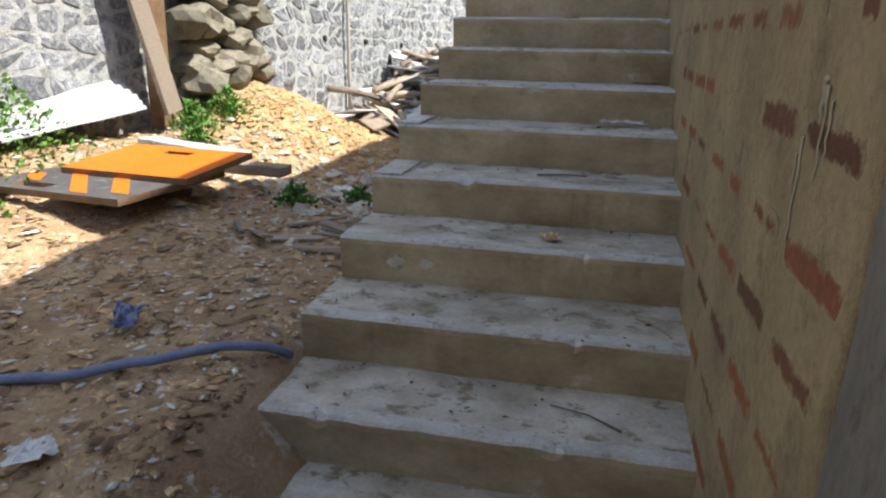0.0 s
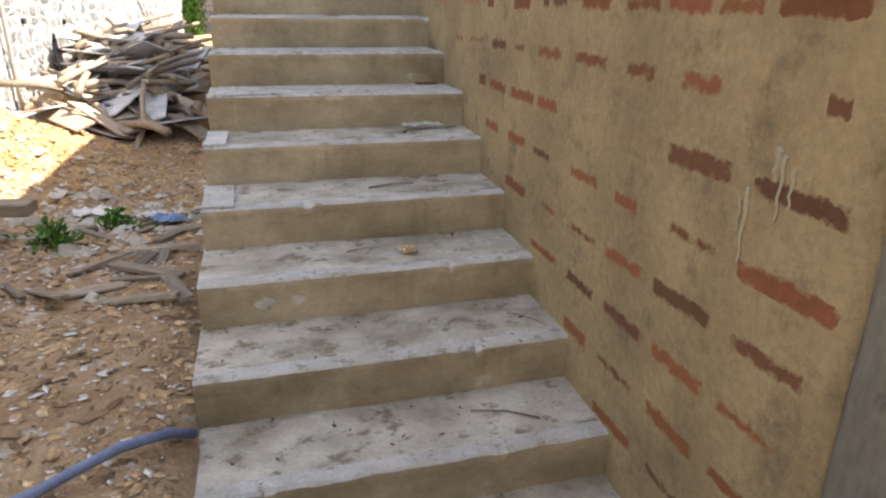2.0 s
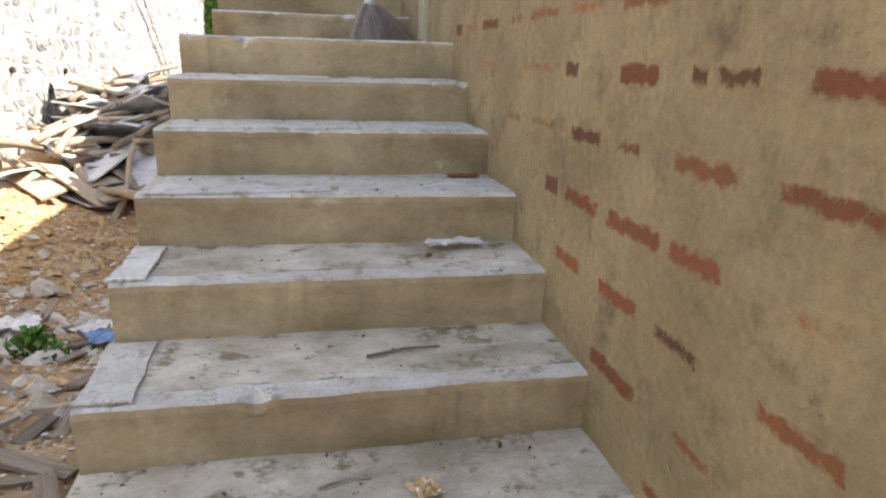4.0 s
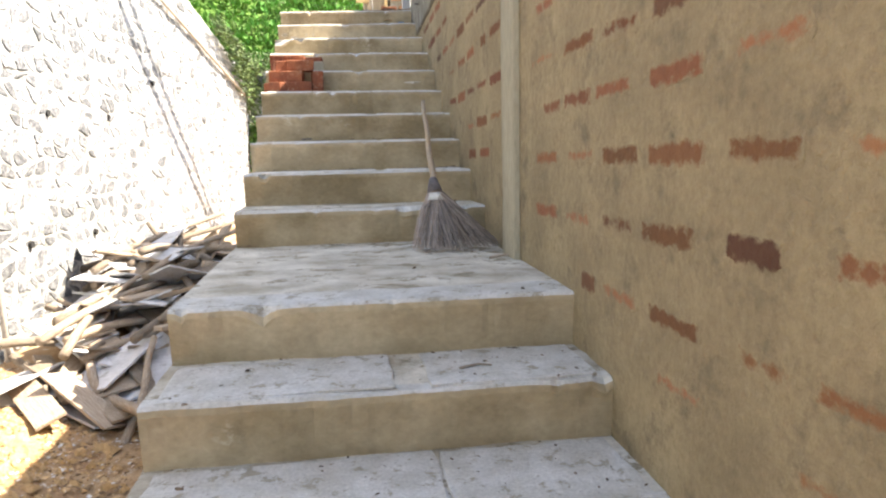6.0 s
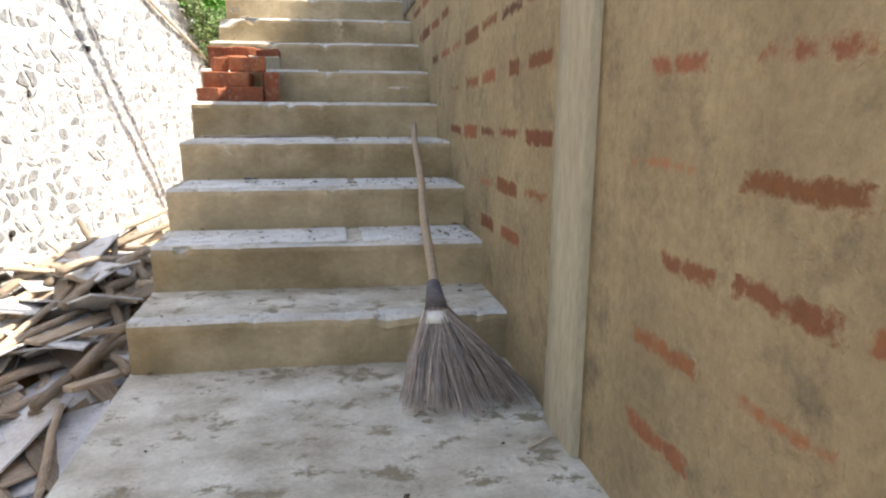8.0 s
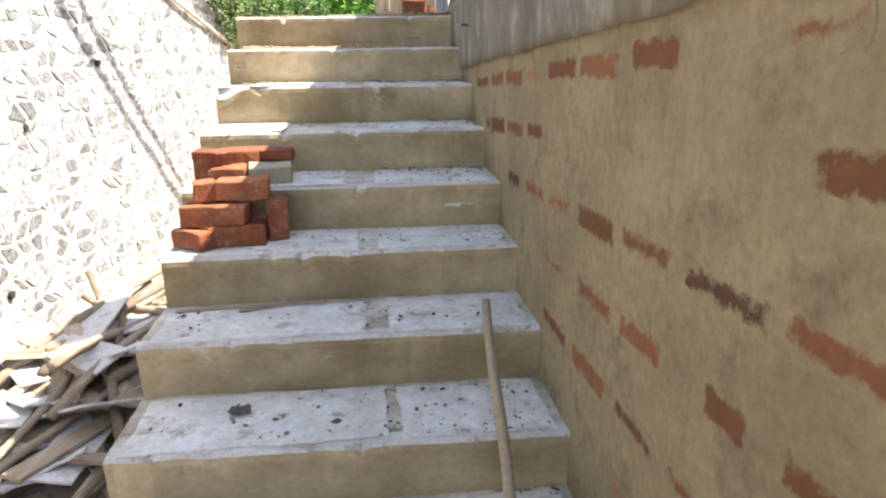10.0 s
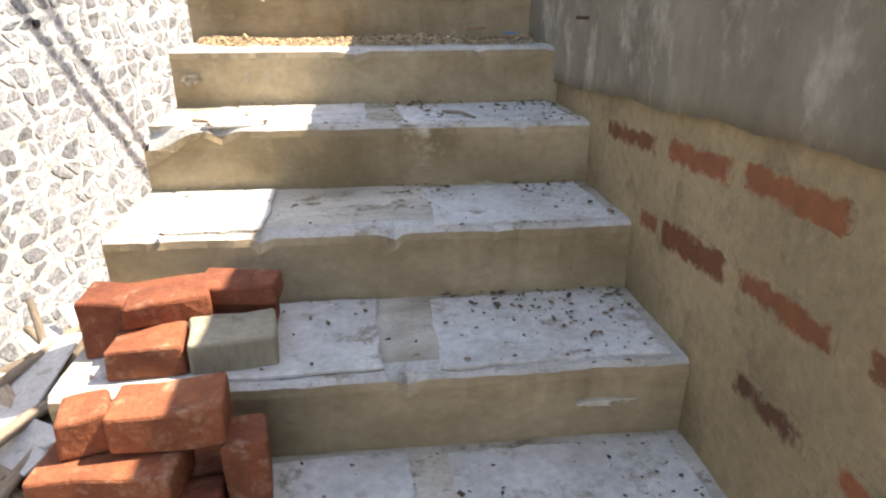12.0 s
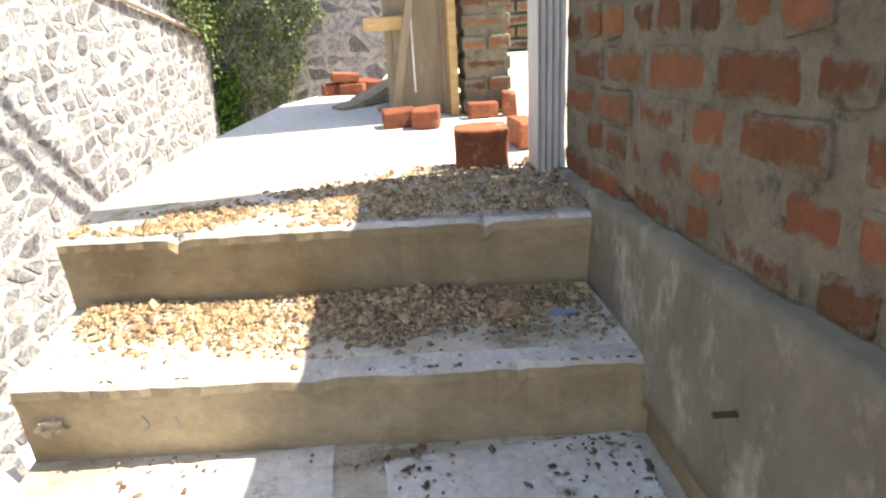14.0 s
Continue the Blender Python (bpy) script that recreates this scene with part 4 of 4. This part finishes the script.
grit("tread_debris", 500, area_low, lambda x, y: tread_z(x, y) - 0.005, 0.0048, M_CRUMB, 34, "fine crumbs on the lower treads", "debris", long=1.5)

# ---- yard litter ----


def area_yard(r):
    x, y = r.uniform(-4.0, -0.8), -0.3 + 8.8 * r.random()
    return x, y, x < -1.37 or y < 1.06


grit("wood_chips", 30000, area_yard, lambda x, y: ground_z(x, y) + 0.001, 0.016, M_CHIP, 35, "wood chips, bark and leaf litter on the soil", "litter", flat=0.3, long=1.5)


grit("pale_flecks", 3600, area_yard, lambda x, y: ground_z(x, y) + 0.006, 0.011, M_PANEL, 43, "pale flecks of plaster and wood on the soil", "litter", flat=0.35, long=1.6)


def area_rubble(r):
    x, y = r.uniform(-3.6, -1.4), r.uniform(2.5, 6.6)
    return x, y, bell(x, y, -2.2, 4.6, 0.9, 1.1) > r.random()


grit("rubble", 420, area_rubble, lambda x, y: ground_z(x, y), 0.06, M_TREAD, 36, "broken mortar and stone rubble on the soil", "rubble", flat=0.45)


def area_clay(r):
    x, y = r.gauss(-3.2, 0.6), r.gauss(6.2, 0.8)
    return x, y, -3.9 < x < -1.9


grit("clay_lumps", 2600, area_clay, lambda x, y: ground_z(x, y), 0.032, M_CLAY, 37, "crumbly ochre clay lumps on a mound", "clay")


def rock(m, size, seed, mat, label="rough grey boulder by the stone wall", group="boulders"):
    bm = bmesh.new()
    bmesh.ops.create_icosphere(bm, subdivisions=2, radius=0.5)
    for v in bm.verts:
        d = noise.noise(v.co * 2.2 + Vector((seed * 5, 0, 0))) * 0.5 + noise.noise(v.co * 5 + Vector((seed, 0, 0))) * 0.22
        v.co *= 1 + d
        v.co.x, v.co.y, v.co.z = v.co.x * size[0], v.co.y * size[1], v.co.z * size[2]
    ob = new("boulder", from_bm("boulder", bm, mat))
    ob.matrix_basis = m
    return tagged(ob, label, "rock", group)


rock(pose(-3.78, 6.35, ground_z(-3.78, 6.35) + 0.1, 10, 15, 30), (0.45, 0.5, 0.4), 2, M_STONE)
# collapsed stretch of the stone wall: dark stones
rnd = random.Random(12)
for i in range(34):
    yy = 4.75 + 1.55 * rnd.random()
    zz = 0.95 + 1.35 * rnd.random()
    w = rnd.uniform(0.22, 0.5)
    rock(pose(-3.96 + 0.16 * rnd.random(), yy, zz, rnd.uniform(-15, 15), rnd.uniform(-15, 15), rnd.uniform(0, 20)), (0.40, w * 1.1, w * 0.72), 20 + i, M_MOSSYROCK, "dark mossy stone in a collapsed stretch of wall", "collapsed wall stones")

# leaning plank
plank("leaning_plank", pose(-3.66, 4.50, 0.90, 8, -9, 0), (0.04, 0.20, 2.4), "brown timber plank leaning against the stone wall", "plank", M_OLDWOOD, seed=5)

# boards on the ground
board = tagged(new("painted_board"), "orange painted board with a hand slot, lying flat", "board")
board.matrix_basis = pose(-2.80, 3.10, 0.765, 5, 0, -6)


def slotted(sx, sy, sz, slot, name, mats):
    """A board with a slot through it. slot: x0, x1, y0, y1."""
    x0, x1, y0, y1 = slot
    xs, ys = [-sx / 2, x0, x1, sx / 2], [-sy / 2, y0, y1, sy / 2]
    v = [(x, y, z) for z in (0, sz) for y in ys for x in xs]
    f, s = [], []
    for j in range(3):
        for i in range(3):
            if (i, j) == (1, 1):
                continue
            a = j * 4 + i
            f += [(a, a + 4, a + 5, a + 1), (16 + a, 17 + a, 21 + a, 20 + a)]
            s += [1, 0]
    for loop in ((0, 1, 2, 3, 7, 11, 15, 14, 13, 12, 8, 4), (5, 9, 10, 6)):
        for a, b in zip(loop, loop[1:] + loop[:1]):
            f.append((a, b, b + 16, a + 16))
            s.append(1)
    return mesh_from(name, v, f, mats, s)


part("panel", slotted(0.86, 0.58, 0.035, (-0.10, 0.10, 0.13, 0.19), "panel", [M_ORANGE, M_BOARDEDGE]), board)
striped = tagged(new("striped_board"), "dark board with orange stripes, lying flat", "board")
striped.matrix_basis = pose(-2.96, 2.84, 0.705, 0, 0, -6)
part("panel", slotted(0.96, 0.80, 0.035, (-0.30, -0.06, -0.34, -0.25), "panel", [M_DARKBOARD, M_BOARDEDGE]), striped)
for xa, ya, xb, yb in ((-0.44, 0.20, 0.14, -0.36), (-0.14, 0.22, 0.34, -0.30), (-0.46, -0.06, -0.33, -0.22)):
    v = [(xa, ya, 0.038), (xa + 0.11, ya, 0.038), (xb + 0.11, yb, 0.038), (xb, yb, 0.038)]
    part("stripe", mesh_from("stripe", v, [(3, 2, 1, 0)], M_ORANGE), striped, label="orange painted stripe")
plank("white_plank", pose(-3.08, 3.84, 0.72, 0, 1, -18), (1.0, 0.16, 0.05), "white painted plank behind the orange board", "plank", M_TARP, seed=8)
plank("plank_scrap", pose(-2.47, 3.62, 0.64, 0, 0, -5), (0.42, 0.14, 0.07), "weathered grey plank scrap on the soil", "plank", M_OLDWOOD, seed=9)
plank("plank_scrap", pose(-3.85, 3.0, 0.66, 0, 0, 20), (0.5, 0.14, 0.05), "weathered grey plank scrap on the soil", "plank", M_OLDWOOD, seed=10)


# corrugated white sheet leaning low against the wall
sv, sf = [], []
for j in range(31):
    for i in range(41):
        u = i / 40
        y = 2.05 + (2.2 + 0.12 * u) * j / 30 + 0.08 * u
        x = -3.70 - 0.34 * u - 0.02 * (j / 30)
        z = 0.875 + 0.055 * (y - 3.0) + u * (0.10 + 0.095 * (y - 3.2)) + 0.011 * math.sin(u * 2 * math.pi * 5.5) + 0.012 * noise.noise(Vector((x * 4, y * 2.5, 0)))
        sv.append((x, y, max(z, ground_z(x, y) + 0.012)))
for j in range(30):
    for i in range(40):
        a = j * 41 + i
        sf.append((a, a + 1, a + 42, a + 41))
sheet = tagged(new("roofing_sheet", mesh_from("roofing_sheet", sv, sf, M_TARP, None, True)), "white corrugated roofing sheet leaning low against the wall", "roofing sheet")
sheet.modifiers.new("thick", "SOLIDIFY").thickness = 0.006

# drain pipe and weep holes of the stone wall
drain = tagged(new("drain_pipe", mesh_from("drain_pipe", *tube([(-3.76, 8.58, 0.30 + 0.62 * i) for i in range(8)], 0.026, 10), M_PIPE, None, True)), "thin grey drain pipe upright against the stone wall", "pipe")
# weep holes are solid plugs; the shade inside is put in as black
for hy, hz in ((8.0, 1.49), (9.3, 1.45), (10.78, 1.40), (11.48, 2.785), (9.9, 2.75), (8.4, 2.75), (12.9, 3.35)):
    (px, py), (nx, ny) = wall_point(wall_s(hy))
    part("weep_hole", mesh_from("weep_hole", *tube([(px - nx * 0.05, py - ny * 0.05, hz), (px + nx * 0.028, py + ny * 0.028, hz - 0.004)], 0.036, 12), M_CABLE), stone_wall, label="weep hole drawn as a black plug in the wall")
# dark slat beside the plank, standing in for the plank's cast shadow
plank("timber_post", pose(-3.86, 4.62, 0.75, 3, 3, 0), (0.09, 0.20, 2.5), "dark upright slat in place of the leaning plank's shadow on the wall", "post", M_BOARDEDGE, seed=15)

# hose
hp = []
for i in range(41):
    x = -3.9 + 2.565 * i / 40
    y = 1.74 - 0.66 * (-1.33 - x) + 0.11 * (-1.33 - x) ** 2
    hp.append((x, y, ground_z(x, y) + 0.022 + 0.03 * bell(x, 0, -1.6, 0, 0.25, 1)))
hose = tagged(new("hose", mesh_from("hose", *tube(hp, 0.017, 10), M_HOSE, None, True)), "blue-grey plastic hose lying on the soil", "hose")

# broken sticks and boards beside the stairs
rnd = random.Random(77)
for i in range(26):
    x, y = rnd.uniform(-2.3, -1.45), rnd.uniform(2.6, 4.9)
    L = rnd.uniform(0.14, 0.42)
    plank("wood_scrap", pose(x, y, ground_z(x, y) + 0.012, rnd.uniform(-12, 12), rnd.uniform(-9, 9), rnd.uniform(0, 180)), (L, rnd.uniform(0.025, 0.07), rnd.uniform(0.012, 0.025)), "weathered broken wood scrap on the soil", "wood scrap", M_OLDWOOD, "wood scraps by the stairs", i)

# small litter
crumpled("plastic_scrap", pose(-1.98, 1.72, ground_z(-1.98, 1.72) + 0.02, 30, 0, 20), 0.09, 0.10, M_HOSE, "crumpled grey-blue plastic scrap on the soil", "litter", 8.5, 0.05)
crumpled("plastic_scrap", pose(-1.75, 1.02, ground_z(-1.75, 1.02) + 0.01, 0, 0, 50), 0.12, 0.10, M_WHITE, "crumpled pale plastic scrap on the soil", "litter", 9.5, 0.03)
crumpled("plastic_scrap", pose(-1.72, 4.35, ground_z(-1.72, 4.35) + 0.03, 0, 10, 30), 0.22, 0.16, M_BLUE, "blue plastic scrap among rubble", "litter", 10.5, 0.05)
crumpled("plastic_scrap", pose(-1.85, 4.55, ground_z(-1.85, 4.55) + 0.03, 0, 10, 70), 0.22, 0.14, M_WHITE, "white plastic scrap among rubble", "litter", 11.5, 0.05)
crumpled("plastic_scrap", pose(-2.2, 4.5, ground_z(-2.2, 4.5) + 0.03, 0, 0, 10), 0.22, 0.2, M_WHITE, "white plastic scrap among rubble", "litter", 12.5, 0.06)
crumpled("plastic_scrap", pose(-1.6, 7.0, ground_z(-1.6, 7.0) + 0.03, 0, 0, 10), 0.22, 0.18, M_WHITE, "white plastic scrap by the wood heap", "litter", 13.5, 0.08)

# weeds
rnd = random.Random(15)
for cx, cy, h, n_l in ((-3.92, 3.0, 0.62, 1500), (-3.98, 2.45, 0.6, 1100), (-3.68, 4.75, 0.24, 500), (-3.58, 5.15, 0.24, 500), (-3.45, 4.45, 0.18, 320), (-2.15, 3.5, 0.16, 200), (-2.0, 4.2, 0.16, 220), (-3.3, 2.3, 0.14, 250)):
    sites = []
    for _ in range(n_l):
        a, r = rnd.uniform(0, 6.283), abs(rnd.gauss(0, 0.5)) * h
        x, y = cx + r * math.cos(a), cy + r * math.sin(a)
        sites.append(((x, y, ground_z(x, y) + h * rnd.random() ** 1.2 * max(0.1, 1 - r / h)), (math.cos(a) * 0.7, math.sin(a) * 0.7, 0.6)))
    tagged(leaves("weed", sites, 0.042, M_LEAF, int(cx * -100), "low green weeds on the soil", "weeds"), group="weeds")

# ---- heap of waste timber between stairs and stone wall ----


def heap_z(x, y):
    return ground_z(x, y) + 0.25 * bell(x, y, -2.7, 10.0, 1.3, 1.9)


rnd = random.Random(21)
STICKS = [mesh_from("branch", *tube([(t * L - L / 2, 0.05 * math.sin(t * 5 + L * 3), 0.03 * math.sin(t * 7)) for t in [i / 6 for i in range(7)]], r, 8, 0.7), M_OLDWOOD, None, True)
          for L, r in ((1.5, 0.045), (1.1, 0.035), (1.9, 0.04), (0.8, 0.05))]
PLANKS = [from_bm("plank", box_bm(L, w, t, 0.004, 0.006, 4, int(L * 10)), M_OLDWOOD) for L, w, t in ((1.2, 0.14, 0.03), (0.9, 0.2, 0.025), (1.5, 0.09, 0.04), (0.7, 0.26, 0.02))]
PALE = [from_bm("board", box_bm(L, w, t, 0.004, 0.006, 4, int(L * 10)), M_TARP) for L, w, t in ((0.75, 0.48, 0.02), (0.95, 0.30, 0.02))]
for i in range(185):
    x, y = rnd.gauss(-2.6, 0.5), rnd.uniform(7.2, 12.6)
    if not -3.35 < x < -1.7:
        continue
    z = heap_z(x, y) + rnd.uniform(-0.02, 0.16) + 0.06 * smoothstep(-2.2, -1.7, x)
    kind = rnd.random()
    m = pose(x, y, z, rnd.uniform(-22, 22), rnd.gauss(-3, 11), rnd.uniform(30, 150))
    if kind < 0.34:
        ob = new("branch", rnd.choice(STICKS))
        tagged(ob, "weathered grey branch in a waste timber heap", "branch", "timber heap branches")
    elif kind < 0.66:
        ob = new("plank", rnd.choice(PLANKS))
        tagged(ob, "weathered broken plank in a waste timber heap", "plank", "timber heap planks")
    else:
        ob = new("board", rnd.choice(PALE))
        tagged(ob, "pale broken board in a waste timber heap", "board", "timber heap boards")
    ob.matrix_basis = m

LONG = mesh_from("branch", *tube([(t * 2.4 - 1.2, 0.05 * math.sin(t * 6), 0.04 * math.sin(t * 4)) for t in [i / 8 for i in range(9)]], 0.04, 8, 0.6), M_OLDWOOD, None, True)
for i in range(8):
    x, y = rnd.uniform(-2.9, -1.95), rnd.uniform(8.6, 11.8)
    ob = new("branch", LONG)
    ob.matrix_basis = pose(x, y, heap_z(x, y) + 0.22, rnd.uniform(-5, 5), rnd.uniform(-14, -4), rnd.gauss(68, 10))
    tagged(ob, "long grey branch lying across a waste timber heap", "branch", "timber heap branches")

# ---- pieces of walls, last ----
# bared bricks of the plastered wall
rnd = random.Random(41)


def bare_mesh(L, h, seed, mat):
    """A bared brick face: a ragged-edged low relief, x along the brick, y up, z out."""
    r = random.Random(seed)
    n = 40
    out = []
    for i in range(n):
        a = 2 * math.pi * i / n
        ca, sa = math.cos(a), math.sin(a)
        sx = math.copysign(abs(ca) ** 0.45, ca)
        sy = math.copysign(abs(sa) ** 0.5, sa)
        w = noise.noise(Vector((ca * 2.2, sa * 2.2, seed * 2.7))) * 0.30 + noise.noise(Vector((sx * L * 60, sy * 3, seed))) * 0.22
        out.append((sx * L / 2 * (0.97 + w * 0.16), sy * h / 2 * (0.95 + w * 0.8)))
    v = [(x, y, -0.012) for x, y in out] + [(x * 0.985, y * 0.96, 0.0004) for x, y in out]
    f = [(i, (i + 1) % n, n + (i + 1) % n, n + i) for i in range(n)] + [tuple(range(n, 2 * n))]
    return mesh_from("brick", v, f, mat)


OUT = Matrix(((0, 0, -1, 0), (-1, 0, 0, 0), (0, 1, 0, 0), (0, 0, 0, 1)))


def relief(y, z):
    return 0.0006 * (noise.noise(Vector((y * 2.2, z * 3.1, 4))) + 0.5 * noise.noise(Vector((y * 7, z * 9, 9))))


def course(z, fall, y_ref, height, *bricks):
    """One bared course: bricks as (far end, near end, wear); wear r: red, w: worn and smeared, d: dark, f: faint under plaster."""
    for y1, y0, wear in bricks:
        y = (y0 + y1) / 2
        zz = z - fall * (y - y_ref) + rnd.uniform(-0.004, 0.004)
        h = height * rnd.uniform(0.86, 1.12)
        me = bare_mesh(y1 - y0 + 0.012, h, rnd.randrange(900), BARED[wear])
        part("brick", me, wall_right, Matrix.Translation((relief(y, zz) - 0.0005, y, zz)) @ OUT @ pose(0, 0, 0, 0, 0, math.degrees(fall) * 0.6 + rnd.uniform(-1.5, 1.5)))


# lower flight
H = 0.064
course(0.39, 0, 1, H, (1.61, 1.34, "r"), (1.27, 1.04, "d"), (0.98, 0.76, "r"))
course(0.583, 0, 1, H, (1.88, 1.69, "r"), (1.63, 1.36, "d"), (1.30, 1.06, "r"), (1.00, 0.78, "r"))
course(0.775, 0, 1, H, (2.25, 1.97, "r"), (1.89, 1.67, "d"), (1.61, 1.36, "d"), (1.31, 1.06, "r"), (1.02, 0.78, "r"))
course(0.962, 0, 1, H, (2.58, 2.32, "r"), (2.17, 2.00, "f"), (1.93, 1.67, "r"), (1.63, 1.38, "r"), (1.34, 1.08, "d"), (1.00, 0.76, "d"))
course(1.148, -0.012, 1.5, H, (2.87, 2.69, "r"), (2.57, 2.35, "r"), (2.28, 2.10, "d"), (1.93, 1.71, "r"), (1.60, 1.46, "r"), (1.32, 1.08, "r"), (1.02, 0.72, "r"))
course(1.346, -0.010, 1.5, H, (3.00, 2.90, "d"), (2.84, 2.61, "r"), (2.56, 2.29, "r"), (2.26, 2.07, "r"), (1.89, 1.75, "f"), (1.62, 1.38, "f"), (1.35, 1.08, "d"), (1.01, 0.74, "d"))
course(1.533, 0, 1, H, (3.43, 3.28, "f"), (3.19, 2.95, "f"), (2.83, 2.63, "d"), (2.55, 2.42, "w"), (2.28, 2.05, "w"), (1.96, 1.72, "w"), (1.61, 1.44, "w"), (1.33, 1.17, "w"), (1.09, 1.02, "f"), (0.85, 0.80, "d"))
course(1.710, 0, 1, H, (3.81, 3.58, "f"), (3.30, 2.98, "f"), (2.90, 2.82, "d"), (2.56, 2.38, "r"), (2.25, 2.20, "d"), (2.17, 2.04, "d"), (1.93, 1.73, "r"), (1.66, 1.45, "r"), (1.43, 1.24, "r"), (1.22, 1.07, "r"), (1.03, 0.80, "r"))
course(1.872, 0.012, 3, H, (4.31, 4.20, "d"), (4.15, 3.91, "f"), (3.85, 3.60, "w"), (3.47, 3.30, "f"), (3.26, 2.96, "w"), (2.91, 2.70, "f"), (2.58, 2.37, "w"))
course(2.066, 0.026, 3.7, H, (4.82, 4.55, "w"), (4.48, 4.24, "f"), (4.16, 3.94, "d"), (3.90, 3.64, "w"), (3.52, 3.35, "d"), (3.23, 3.05, "w"), (2.96, 2.84, "w"), (2.72, 2.50, "f"))
course(2.250, 0.016, 3.9, H, (4.80, 4.55, "w"), (4.46, 4.22, "f"), (4.16, 3.92, "w"), (3.87, 3.60, "w"), (3.53, 3.31, "w"), (3.22, 3.00, "f"))
course(2.430, 0.035, 4.0, H, (4.72, 4.52, "w"), (4.49, 4.24, "w"), (4.22, 3.97, "w"), (3.87, 3.62, "w"), (3.52, 3.30, "f"))
course(2.590, 0, 4, H, (4.90, 4.55, "f"), (4.50, 4.22, "r"), (4.19, 3.92, "r"), (3.87, 3.62, "d"))
course(2.775, 0, 4, H, (4.82, 4.60, "w"), (4.50, 4.25, "f"), (4.15, 3.92, "w"))
# upper flight, courses falling away from the pilaster
H = 0.070
course(2.245, 0.03, 6.05, H, (6.15, 5.95, "r"), (5.85, 5.62, "r"))
course(2.418, 0.03, 5.8, H, (6.20, 5.98, "f"), (5.92, 5.66, "r"), (5.60, 5.36, "r"))
course(2.595, 0.018, 6.2, H, (6.79, 6.55, "r"), (6.49, 6.24, "r"), (6.18, 5.95, "r"), (5.92, 5.66, "r"), (5.60, 5.34, "r"))
course(2.808, 0.050, 6.0, H, (6.82, 6.58, "f"), (6.47, 6.22, "r"), (6.18, 5.97, "r"), (5.80, 5.68, "r"), (5.59, 5.36, "r"))
course(2.985, 0.050, 6.25, H, (7.34, 7.12, "d"), (7.07, 6.82, "r"), (6.78, 6.55, "r"), (6.49, 6.24, "r"), (6.20, 5.95, "r"), (5.91, 5.65, "d"), (5.62, 5.35, "r"))
course(3.125, 0.068, 7.2, H, (7.79, 7.70, "r"), (7.68, 7.40, "r"), (7.37, 7.11, "r"), (7.05, 6.86, "r"), (5.62, 5.35, "r"))
course(3.300, 0.062, 7.2, H, (8.05, 7.73, "r"), (7.69, 7.43, "r"), (7.40, 7.13, "r"), (7.07, 6.90, "f"), (6.82, 6.56, "r"), (6.53, 6.27, "r"), (6.20, 5.99, "r"), (5.72, 5.55, "f"))

# laid bricks above the band
LAID = [brick_mesh(0.20, 0.05, 0.072, 60 + i, M_WALLBRICK, 0.014, 0.010) for i in range(4)] + [brick_mesh(0.10, 0.05, 0.072, 70 + i, M_WALLBRICK, 0.016, 0.010) for i in range(4)]
for c in range(9):
    y = 9.165 - (0.05 if c % 2 else 0.0)
    header = c % 3 == 1
    while y > 5.45 and 3.652 + c * 0.083 + 0.088 * (8.84 - y) < 4.36:
        small = header or rnd.random() < 0.25
        L = 0.10 if small else 0.20
        me = LAID[rnd.randrange(4) + (4 if small else 0)]
        part("brick", me, wall_right, pose(0.042 + rnd.uniform(-0.007, 0.004), y - L / 2, 3.652 + c * 0.083 + 0.088 * (8.84 - y) + rnd.uniform(-0.005, 0.005), 0, 0, 90 + rnd.uniform(-2, 2)) @ pose(0, 0, 0, 0, 5 + rnd.uniform(-2, 2), 0))
        y -= L + rnd.uniform(0.018, 0.034)

# stones of the left wall and the back wall
stone_field(WALL_LEN, lambda s: 0.1, wall_top, west_place, (0.21, 0.15), lambda s, z: wall_s(7.6) < s < wall_s(12.6) and 0.5 < z < 3.6, stone_wall, M_STONE, 51,
            lambda s, z: wall_s(4.75) < s < wall_s(6.3) and 0.9 < z < 2.3)
stone_field(8.8, lambda s: 0.5, lambda s: 4.15, lambda s, z, d: (-3.5 + s, 18.0 - d, z), (0.30, 0.24), lambda s, z: 1.6 < s < 5.0 and z > 2.0, back_wall, M_STONE, 52, None, 120)
